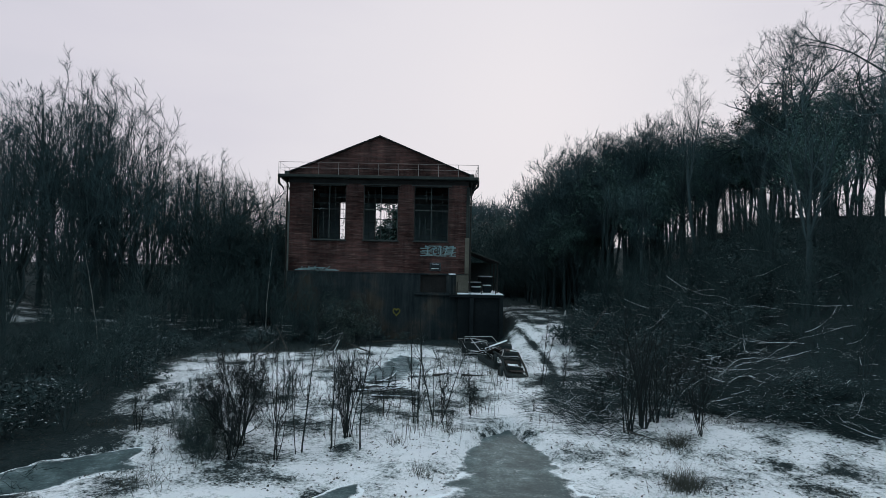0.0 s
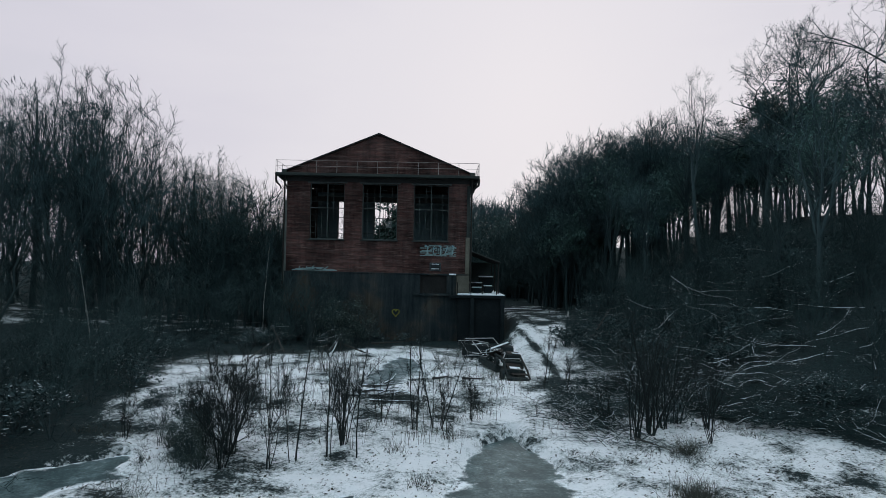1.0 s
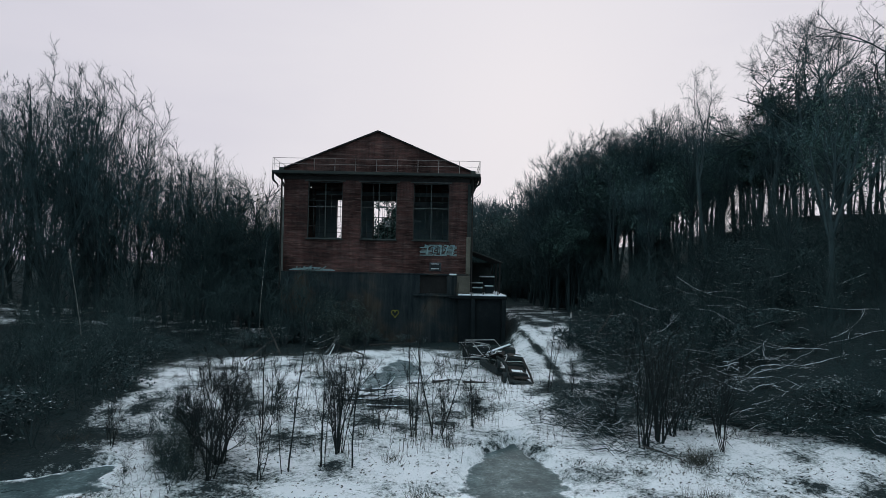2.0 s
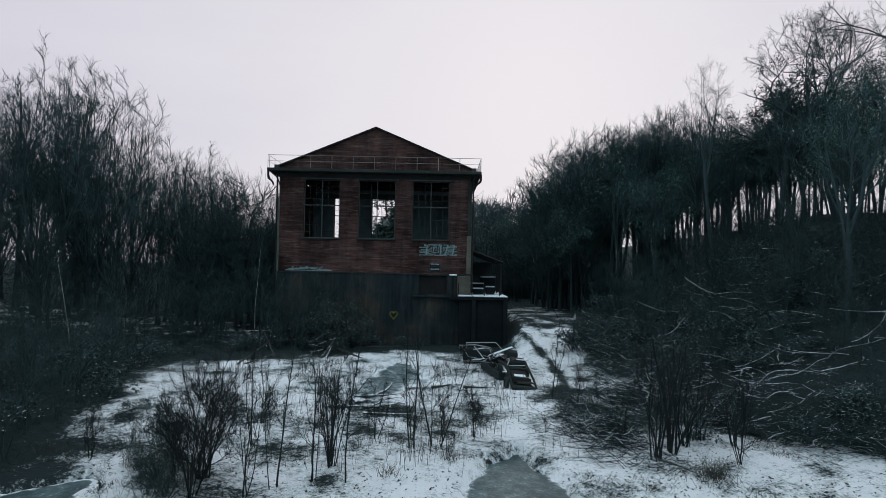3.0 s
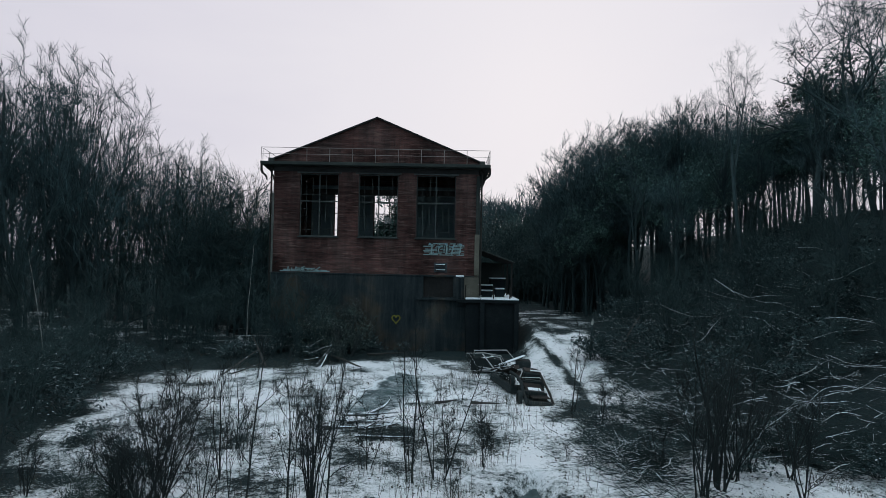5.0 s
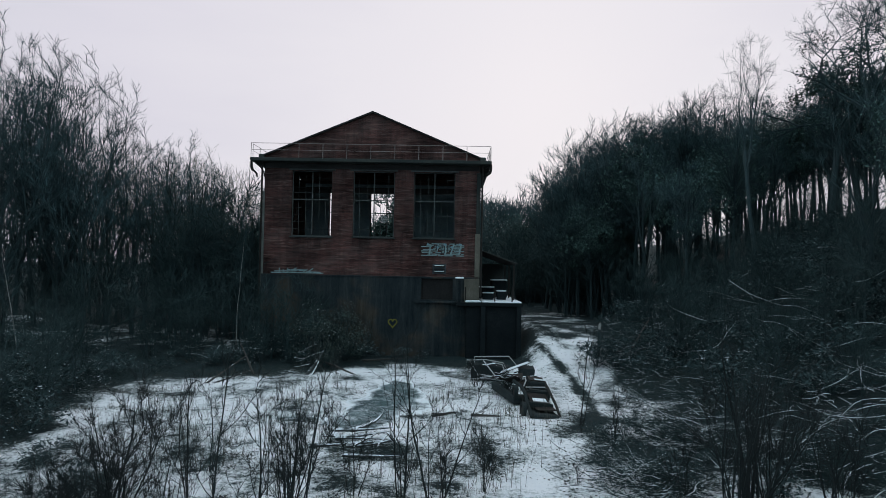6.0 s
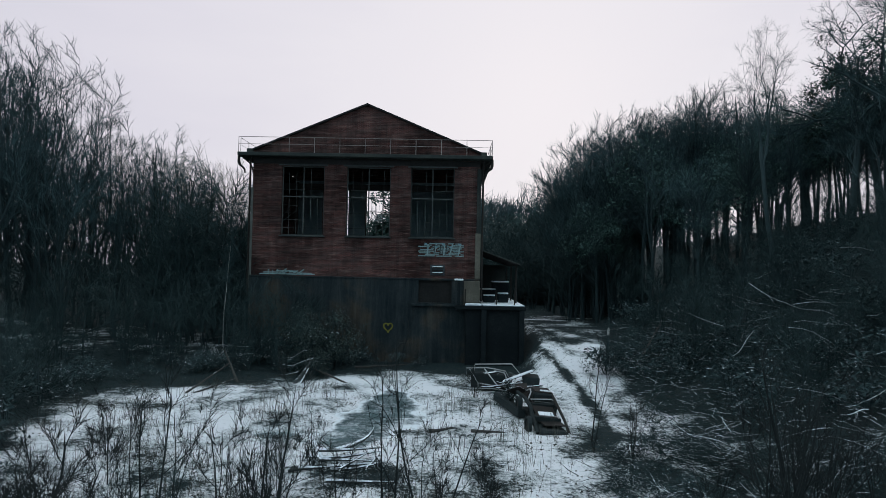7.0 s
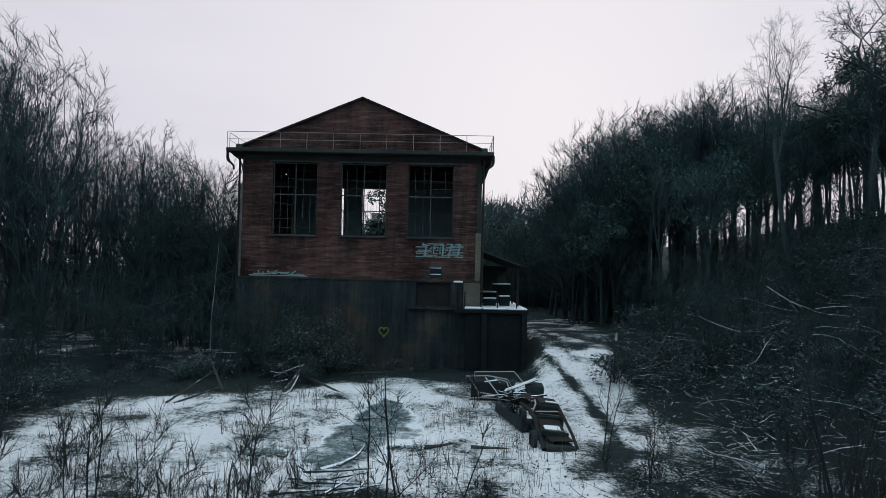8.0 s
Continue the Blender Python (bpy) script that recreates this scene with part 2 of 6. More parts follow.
def ice_material():
    m, nt, b = nodes_of("ice")
    co = world_co(nt)
    n = noise_node(nt, 0.9, 6.0, 0.65, co)
    n2 = noise_node(nt, 9.0, 4.0, 0.7, co)
    v = math_node(nt, "MULTIPLY_ADD", n2.outputs["Fac"], 0.35, math_node(nt, "MULTIPLY", n.outputs["Fac"], 0.65))
    col = ramp_node(nt, v, ((0.38, (0.020, 0.036, 0.039)), (0.50, (0.042, 0.070, 0.074)), (0.59, (0.10, 0.142, 0.148)), (0.68, (0.40, 0.45, 0.46)))).outputs["Color"]
    att = nt.nodes.new("ShaderNodeAttribute")
    att.attribute_name = "dust"
    n3 = noise_node(nt, 2.2, 9.0, 0.88, co)
    dust = nt.nodes.new("ShaderNodeMapRange")
    dust.inputs["From Min"].default_value, dust.inputs["From Max"].default_value = 0.74, 0.98
    nt.links.new(math_node(nt, "MULTIPLY_ADD", n3.outputs["Fac"], 1.25, math_node(nt, "MULTIPLY", att.outputs["Fac"], 1.05)), dust.inputs["Value"])
    col = mix_col(nt, dust.outputs["Result"], col, (0.74, 0.78, 0.81))
    nt.links.new(col, b.inputs["Base Color"])
    b.inputs["Roughness"].default_value = 0.5
    b.inputs["Specular IOR Level"].default_value = 0.09
    bump(nt, b, v, 0.3, 0.03)
    return m


MAT["ice"] = ice_material()


def brick_material():
    """Soot-dark red brick in courses of 75 mm with pale worn joints."""
    m, nt, b = nodes_of("brick")
    co = obj_co(nt)
    s = nt.nodes.new("ShaderNodeSeparateXYZ")
    nt.links.new(co, s.inputs[0])
    c = nt.nodes.new("ShaderNodeCombineXYZ")
    nt.links.new(math_node(nt, "ADD", s.outputs["X"], s.outputs["Y"]), c.inputs["X"])
    nt.links.new(s.outputs["Z"], c.inputs["Y"])
    br = nt.nodes.new("ShaderNodeTexBrick")
    br.inputs["Scale"].default_value = 1.0
    br.inputs["Brick Width"].default_value = 0.25
    br.inputs["Row Height"].default_value = 0.075
    br.inputs["Mortar Size"].default_value = 0.011
    br.inputs["Color1"].default_value = (0.070, 0.033, 0.030, 1)
    br.inputs["Color2"].default_value = (0.108, 0.047, 0.041, 1)
    br.inputs["Mortar"].default_value = (0.115, 0.088, 0.08, 1)
    nt.links.new(c.outputs[0], br.inputs["Vector"])
    big = noise_node(nt, 0.35, 6.0, 0.65, co)
    st = nt.nodes.new("ShaderNodeMapping")
    st.inputs["Scale"].default_value = (0.5, 0.5, 6.0)
    nt.links.new(co, st.inputs["Vector"])
    rows = noise_node(nt, 1.6, 5.0, 0.7, st.outputs["Vector"])
    soot = ramp_node(nt, big.outputs["Fac"], ((0.35, (0.36, 0.34, 0.34)), (0.62, (1.05, 1.0, 1.0)))).outputs["Color"]
    col = mix_col(nt, 1.0, br.outputs["Color"], soot, "MULTIPLY")
    pale = ramp_node(nt, rows.outputs["Fac"], ((0.54, (0, 0, 0)), (0.66, (1, 1, 1)))).outputs["Color"]
    col = mix_col(nt, math_node(nt, "MULTIPLY", pale, 0.6), col, (0.20, 0.135, 0.118))
    bd = nt.nodes.new("ShaderNodeMapping")
    bd.inputs["Scale"].default_value = (0.25, 0.25, 3.2)
    nt.links.new(co, bd.inputs["Vector"])
    band = noise_node(nt, 1.5, 4.0, 0.75, bd.outputs["Vector"])
    lines = ramp_node(nt, band.outputs["Fac"], ((0.40, (0.5, 0.52, 0.53)), (0.5, (0.95, 0.95, 0.95)), (0.62, (1.3, 1.22, 1.18)))).outputs["Color"]
    col = mix_col(nt, 0.8, col, lines, "MULTIPLY")
    # grime washed down the wall in streaks
    dn = nt.nodes.new("ShaderNodeMapping")
    dn.inputs["Scale"].default_value = (1.0, 1.0, 0.12)
    nt.links.new(co, dn.inputs["Vector"])
    run = noise_node(nt, 1.3, 6.0, 0.7, dn.outputs["Vector"])
    wash = ramp_node(nt, run.outputs["Fac"], ((0.4, (0.42, 0.52, 0.54)), (0.58, (1.05, 1.03, 1.02)))).outputs["Color"]
    col = mix_col(nt, 0.65, col, wash, "MULTIPLY")
    nt.links.new(col, b.inputs["Base Color"])
    b.inputs["Roughness"].default_value = 0.9
    b.inputs["Specular IOR Level"].default_value = 0.08
    bump(nt, b, br.outputs["Fac"], -0.5, 0.01)
    return m


MAT["brick"] = brick_material()


def damp_shaded_wall_material():
    """Old dark concrete with algae, brown rust runs and streaks where water comes down; its darkest tones stand for
    shade from the brush.
    """
    m, nt, b = nodes_of("shaded_mossy_concrete")
    co = world_co(nt)
    scale = nt.nodes.new("ShaderNodeVectorMath")
    scale.operation = "MULTIPLY"
    nt.links.new(co, scale.inputs[0])
    scale.inputs[1].default_value = (1.0, 1.0, 0.1)
    runs = noise_node(nt, 2.4, 6.0, 0.7, scale.outputs[0])
    patch = noise_node(nt, 0.33, 5.0, 0.6, co)
    grain = noise_node(nt, 14.0, 4.0, 0.75, co)
    v = math_node(nt, "MULTIPLY_ADD", grain.outputs["Fac"], 0.25, math_node(nt, "MULTIPLY_ADD", runs.outputs["Fac"], 0.4, math_node(nt, "MULTIPLY", patch.outputs["Fac"], 0.35)))
    col = ramp_node(nt, v, ((0.38, (0.009, 0.014, 0.017)), (0.47, (0.020, 0.027, 0.030)), (0.55, (0.037, 0.043, 0.044)), (0.64, (0.08, 0.082, 0.076)))).outputs["Color"]
    rust = ramp_node(nt, patch.outputs["Fac"], ((0.48, (0, 0, 0)), (0.62, (1, 1, 1)))).outputs["Color"]
    brown = ramp_node(nt, v, ((0.38, (0.015, 0.013, 0.011)), (0.5, (0.040, 0.034, 0.027)), (0.62, (0.07, 0.062, 0.050)))).outputs["Color"]
    nt.links.new(mix_col(nt, rust, col, brown), b.inputs["Base Color"])
    b.inputs["Roughness"].default_value = 0.88
    b.inputs["Specular IOR Level"].default_value = 0.08
    bump(nt, b, v, 0.6, 0.015)
    return m


MAT["shaded_mossy_concrete"] = damp_shaded_wall_material()


def glass_material():
    m, nt, b = nodes_of("dirty_glass")
    n = noise_node(nt, 3.0, 5.0, 0.7, obj_co(nt))
    nt.links.new(ramp_node(nt, n.outputs["Fac"], ((0.3, (0.08, 0.1, 0.1)), (0.7, (0.35, 0.38, 0.38)))).outputs["Color"], b.inputs["Base Color"])
    b.inputs["Transmission Weight"].default_value = 0.85
    b.inputs["Roughness"].default_value = 0.25
    return m


MAT["glass"] = glass_material()


# ---- helpers for shapes ----
def part(name, bm, material, parent=None, label=""):
    """Links a bmesh as one mesh object, under a thing or part if one is given."""
    me = bpy.data.meshes.new(name)
    bm.normal_update()
    bm.to_mesh(me)
    bm.free()
    me.materials.append(MAT[material])
    ob = new(name, me)
    if parent is not None:
        ob.parent = parent
    if label:
        tagged(ob, label)
    return ob


def part_raw(name, verts, faces, material, parent=None, label=""):
    me = bpy.data.meshes.new(name)
    me.from_pydata(verts, [], faces)
    me.materials.append(MAT[material])
    ob = new(name, me)
    if parent is not None:
        ob.parent = parent
    if label:
        tagged(ob, label)
    return ob


def empty(name, m=None):
    ob = new(name)
    ob.empty_display_size = 0.3
    if m is not None:
        ob.matrix_basis = m
    return ob


def add_box(bm, x0, y0, z0, x1, y1, z1, bev=0.0, m=None):
    """A box between two corners, with worn edges if asked, turned by m."""
    vs = [bm.verts.new(p) for p in ((x0, y0, z0), (x1, y0, z0), (x1, y1, z0), (x0, y1, z0), (x0, y0, z1), (x1, y0, z1), (x1, y1, z1), (x0, y1, z1))]
    fs = [bm.faces.new([vs[i] for i in q]) for q in ((3, 2, 1, 0), (4, 5, 6, 7), (0, 1, 5, 4), (1, 2, 6, 5), (2, 3, 7, 6), (3, 0, 4, 7))]
    if m is not None:
        bmesh.ops.transform(bm, matrix=m, verts=vs)
    if bev:
        bmesh.ops.bevel(bm, geom=list({e for f in fs for e in f.edges}), offset=bev, segments=1, affect="EDGES")
    return bm


def box(x0, y0, z0, x1, y1, z1, bev=0.0, m=None):
    return add_box(bmesh.new(), x0, y0, z0, x1, y1, z1, bev, m)


def tube(V, F, pts, radii, sides=4, tip=False):
    """Adds a tapering tube through pts to vertex and face lists; tip: it ends in a point."""
    n = len(pts)
    first = len(V)
    d = (pts[-1] - pts[0]).normalized()
    u = d.orthogonal().normalized()
    w = d.cross(u)
    ring = [(math.cos(2 * math.pi * k / sides), math.sin(2 * math.pi * k / sides)) for k in range(sides)]
    last = n - 1 if tip else n
    for i in range(last):
        p, r = pts[i], radii[i]
        for c, s in ring:
            V.append(p + (u * c + w * s) * r)
    for i in range(last - 1):
        a = first + i * sides
        for k in range(sides):
            k2 = (k + 1) % sides
            F.append((a + k, a + k2, a + sides + k2, a + sides + k))
    if tip:
        a = first + (last - 1) * sides
        V.append(pts[-1])
        e = len(V) - 1
        for k in range(sides):
            F.append((a + k, a + (k + 1) % sides, e))


def rod(a, b, r, sides=6):
    V, F = [], []
    a, b = Vector(a), Vector(b)
    tube(V, F, [a, b], [r, r], sides)
    F.append(tuple(range(sides))[::-1])
    F.append(tuple(range(sides, 2 * sides)))
    bm = bmesh.new()
    vs = [bm.verts.new(v) for v in V]
    for f in F:
        bm.faces.new([vs[i] for i in f])
    return bm


def smooth(a, b, v):
    t = min(1.0, max(0.0, (v - a) / (b - a)))
    return t * t * (3 - 2 * t)


def interp(v, table):
    for (a, fa), (b, fb) in zip(table, table[1:]):
        if v <= b:
            return fa + (fb - fa) * min(1, max(0, (v - a) / (b - a)))
    return table[-1][1]


# ---- ground ----
# frozen puddles: rows of (y, middle x, half width) with the level of the ice
PONDS = (
    (-0.44, ((12, 2.0, 0.1), (14, 2.2, 2.3), (18, 2.4, 2.8), (20, 2.5, 2.3), (22, 2.45, 1.9), (24.6, 2.4, 1.6), (26.5, 2.6, 1.0), (28.6, 3.1, 0.1))),
    (-0.42, ((19.0, -13.4, 0.2), (20.2, -12.9, 1.3), (22, -12.3, 1.6), (23.6, -11.6, 1.0), (24.6, -11.2, 0.1))),
    (0.22, ((34.6, -3.4, 0.2), (36, -3.4, 1.3), (38.5, -3.0, 1.6), (41, -2.5, 1.6), (43.5, -2.3, 1.2), (46, -2.6, 0.7), (47.2, -3.0, 0.1))),
    (-0.42, ((18.5, -3.4, 0.1), (19.3, -3.2, 0.6), (20.2, -2.9, 0.6), (21.0, -2.6, 0.1))),
    (0.20, ((36.2, -6.4, 0.2), (36.9, -6.4, 1.3), (37.7, -6.0, 0.2))),
)


def toe(y):
    return interp(y, ((0, 20), (20, 19), (25, 17.5), (28, 14.2), (31, 11.3), (36, 10.8), (45, 10.3), (52, 11), (60, 12.5), (80, 14), (140, 18)))


def pond_at(x, y):
    """How far inside a frozen puddle a place lies (0 to 1), and the level of its ice."""
    d, at = 0.0, 0.0
    for level, rows in PONDS:
        if not rows[0][0] < y < rows[-1][0]:
            continue
        c, w = interp(y, [(q[0], q[1]) for q in rows]), interp(y, [(q[0], q[2]) for q in rows])
        r = abs(x - c) / (w * 1.18) + 0.5 * noise.noise((x * 0.7, y * 0.7, 3.0)) + 0.25 * noise.noise((x * 2.1, y * 2.1, 7.0))
        k = 1 - smooth(0.55, 1.3, r)
        if k > d:
            d, at = k, level
    return d, at


def pond_depth(x, y):
    return pond_at(x, y)[0]


def height(x, y):
    z = -0.35 + 0.7 * smooth(18, 36, y) + 0.08 * smooth(40, 55, y)
    z += 2.0 * smooth(4.6, 6.4, x) * smooth(43, 59, y)
    z += 0.5 * smooth(45, 58, y) * smooth(-8, -16, x)
    z += 1.2 * smooth(70, 95, y) * smooth(6, -4, x)
    d = x - toe(y)
    z += 10.0 * smooth(100, 165, y) * (1 - smooth(-1, 23, d)) * smooth(-24, -2, x)
    z += 9.6 * smooth(-1, 23, d) - 3.0 * smooth(30, 70, d)
    z += 2.5 * smooth(-22, -60, x) * smooth(30, 60, y)
    rough = 0.25 + 0.9 * smooth(0, 8, d)
    z += rough * (0.28 * noise.noise((x * 0.22, y * 0.22, 0.0)) + 0.12 * noise.noise((x * 0.9, y * 0.9, 5.0)) + 0.06 * noise.noise((x * 2.3, y * 2.3, 9.0)))
    if -16 < x < 12 and 16 < y < 56:
        z += 0.035 * noise.noise((x * 1.7, y * 1.7, 50.0)) + 0.03 * noise.noise((x * 3.1, y * 3.1, 55.0))
    if x < 7 and 10 < y < 48:
        k, level = pond_at(x, y)
        z += (level - 0.1 - z) * k
    return z


def left_edge(y):
    return interp(y, ((10, -11.5), (20, -12.4), (24, -12.6), (30, -14.3), (36, -15.6), (40, -16.6), (46, -17.5)))


def glade(x, y):
    """The open snowy spot among the brush at the foot of the bank."""
    return ((x - 11.9) / 1.9) ** 2 + ((y - 33.9) / 1.4) ** 2 < 1


def snow_at(x, y):
    """How much snow lies, from none to closed; also thinned to draw shade near the hall."""
    d = x - toe(y)
    far = interp(x, ((-20, 41), (-13, 46), (-8, 48.5), (-5, 51.5), (3, 55), (5, 70), (20, 90)))
    s = 0.67 - 0.03 * smooth(28, 24, y) + 0.2 * noise.noise((x * 0.8, y * 0.55, 33.0))
    s -= 0.07 * smooth(-14, -9, x) * smooth(4, 0, x) * smooth(25, 28, y) * smooth(37, 33, y)
    s -= 0.12 * smooth(48, 52, y) * smooth(4, 1, x)
    s -= 0.13 * smooth(0.0, 0.45, noise.noise((x * 0.28, y * 0.28, 70.0))) * smooth(25, 27, y)
    s += 0.10 * smooth(0.05, 0.4, noise.noise((x * 0.33, y * 0.33, 90.0)))
    s -= 0.1 * smooth(0.0, 0.4, noise.noise((x * 0.45, y * 0.3, 120.0))) * smooth(36, 31, y)
    rut = interp(y, ((36, 6.4), (42, 7.05), (46.4, 7.2), (50.5, 6.6), (54, 6.0), (60, 5.6)))
    s -= 0.55 * math.exp(-((x - 6.5) / 0.7) ** 2 - ((y - 37.2) / 1.0) ** 2)
    s -= 0.5 * math.exp(-((x - rut) / 0.3) ** 2) * smooth(36, 39, y) * smooth(66, 60, y)
    s -= 0.2 * math.exp(-((x - rut - 1.5) / 0.3) ** 2) * smooth(41, 44, y) * smooth(66, 60, y)
    # The far track loses snow so that its shade shows as dark ground.
    s += 0.15 * smooth(5.6, 6.2, x) * smooth(44, 47, y) - 0.42 * smooth(53, 55.5, y + 0.5 * noise.noise((x, y, 2.0))) * smooth(4, 5, x)
    s -= 0.16 * math.exp(-((x - 7.6) / 2.0) ** 2 - ((y - 31.5) / 3.0) ** 2)
    s += 0.15 * math.exp(-((x + 1.0) / 3.5) ** 2 - ((y - 23) / 2.5) ** 2)
    # Snow taken off beside the platform to draw the shadowy corner.
    s -= 0.6 * smooth(5.9, 5.2, x) * smooth(49.5, 53, y) * smooth(-2, 1, x)
    s -= 0.3 * math.exp(-((x + 7.2) / 1.8) ** 2 - ((y - 22.6) / 1.4) ** 2)
    s -= 0.22 * smooth(5.0, 6.5, x - max(0, y - 32) * 0.35) * smooth(30, 32, y) * smooth(40, 36, y)
    wob = 1.3 * noise.noise((x * 0.5, y * 0.5, 20.0))
    narrow = 1.3 * smooth(40, 46, y)
    inside = smooth(-1.2, 1.0, x - left_edge(y) + wob) * smooth(1.5, -1.0, d + narrow + wob) * smooth(1.5, -1.5, y - far + wob)
    out = 0.12
    if x < -10 and y > 50:
        out = 0.1 + (0.3 + 0.3 * noise.noise((x * 0.5, y * 0.3, 14.0))) * smooth(52, 56, y) * smooth(75, 64, y)
    if d > -2:
        out = max(out, 0.19 - 0.09 * smooth(1, 10, d) * smooth(28, 40, y) + 0.05 * smooth(39, 34, y) * smooth(9, 3, d) + 0.14 * noise.noise((x * 0.6, y * 0.6, 12.0)))
    out = max(out, 0.52 * math.exp(-((x - 10.8) / 2.8) ** 2 - ((y - 35.6) / 1.9) ** 2))
    out = max(out, 0.56 * math.exp(-((x - 11.9) / 2.2) ** 4 - ((y - 33.9) / 1.6) ** 4))
    return out + (s - out) * inside


def spaced(lo, hi, step, reach):
    v = list(np.arange(lo, hi + step / 2, step))
    up, down = [v[-1]], [v[0]]
    g = step
    while up[-1] < reach:
        g *= 1.18
        up.append(up[-1] + g)
    g = step
    while down[-1] > -reach:
        g *= 1.18
        down.append(down[-1] - g)
    return down[:0:-1] + v + up[1:]


def build_ground():
    xs, ys = spaced(-21, 19, 0.3, 1800), spaced(14, 62, 0.3, 1800)
    nx = len(xs)
    verts, cover = [], []
    for y in ys:
        for x in xs:
            verts.append((x, y, height(x, y)))
            cover.append(snow_at(x, y))
    faces = [(j * nx + i, j * nx + i + 1, (j + 1) * nx + i + 1, (j + 1) * nx + i) for j in range(len(ys) - 1) for i in range(nx - 1)]
    ob = part_raw("ground", verts, faces, "ground")
    ob.data.polygons.foreach_set("use_smooth", [True] * len(faces))
    att = ob.data.attributes.new("snow_cover", "FLOAT", "POINT")
    att.data.foreach_set("value", cover)
    tagged(ob, "snow-dusted rough ground with dead grass, rising to a wooded bank", "ground", kind="structure")


build_ground()


def build_ice():
    for level, rows in PONDS:
        step = 0.2
        xs = np.arange(min(q[1] - q[2] for q in rows) - 1.2, max(q[1] + q[2] for q in rows) + 1.2, step)
        ys = np.arange(rows[0][0], rows[-1][0], step)
        V, F, D = [], [], []
        at = {}

        def corner(i, j):
            if (i, j) not in at:
                x, y = float(xs[0] + i * step), float(ys[0] + j * step)
                at[i, j] = len(V)
                V.append((x, y, level))
                D.append(1 - pond_depth(x, y) * (0.88 if level > 0 else 1.0))
            return at[i, j]

        for i in range(len(xs) - 1):
            for j in range(len(ys) - 1):
                if pond_depth(float(xs[0] + (i + 0.5) * step), float(ys[0] + (j + 0.5) * step)) > 0.05:
                    F.append((corner(i, j), corner(i + 1, j), corner(i + 1, j + 1), corner(i, j + 1)))
        ob = part_raw("water", V, F, "ice")
        att = ob.data.attributes.new("dust", "FLOAT", "POINT")
        att.data.foreach_set("value", D)
        tagged(ob, "frozen puddle of grey ice dusted with snow in the ground", "ice", "frozen puddles", "structure")


build_ice()


# ---- the derelict hall ----
X0, X1, Y0, Y1 = -13.4, 2.15, 56.0, 67.5
EAVES, APEX_X, APEX_Z = 14.1, -5.65, 17.85
WINDOWS = ((-11.41, -8.49), (-6.96, -3.96), (-2.57, 0.41))
BACK_WINDOWS = ((-10.8, -8.55), (-7.12, -4.2))
SILL, HEAD = 8.85, 13.62


def wall_sheet(a0, a1, z0, z1, openings, y, thick, across=False):
    """A wall along x (or along y if across) with openings (a0, a1, z0, z1) cut through its thickness."""
    aa = sorted({a0, a1, *[o[0] for o in openings], *[o[1] for o in openings]})
    zz = sorted({z0, z1, *[o[2] for o in openings], *[o[3] for o in openings]})
    solid = {}
    for i in range(len(aa) - 1):
        for j in range(len(zz) - 1):
            ca, cz = (aa[i] + aa[i + 1]) / 2, (zz[j] + zz[j + 1]) / 2
            solid[i, j] = not any(o[0] < ca < o[1] and o[2] < cz < o[3] for o in openings)
    bm = bmesh.new()

    def pt(a, d, z):
        return bm.verts.new((y + d, a, z) if across else (a, y + d, z))

    for (i, j), s in solid.items():
        if not s:
            continue
        l, r, b, t = aa[i], aa[i + 1], zz[j], zz[j + 1]
        bm.faces.new((pt(l, 0, b), pt(r, 0, b), pt(r, 0, t), pt(l, 0, t)))
        bm.faces.new((pt(r, thick, b), pt(l, thick, b), pt(l, thick, t), pt(r, thick, t)))
        for di, dj, p, q in ((-1, 0, (l, b), (l, t)), (1, 0, (r, b), (r, t)), (0, -1, (l, b), (r, b)), (0, 1, (l, t), (r, t))):
            if not solid.get((i + di, j + dj), False):
                bm.faces.new((pt(p[0], 0, p[1]), pt(q[0], 0, q[1]), pt(q[0], thick, q[1]), pt(p[0], thick, p[1])))
    bmesh.ops.remove_doubles(bm, verts=bm.verts[:], dist=0.0005)
    bmesh.ops.recalc_face_normals(bm, faces=bm.faces[:])
    return bm


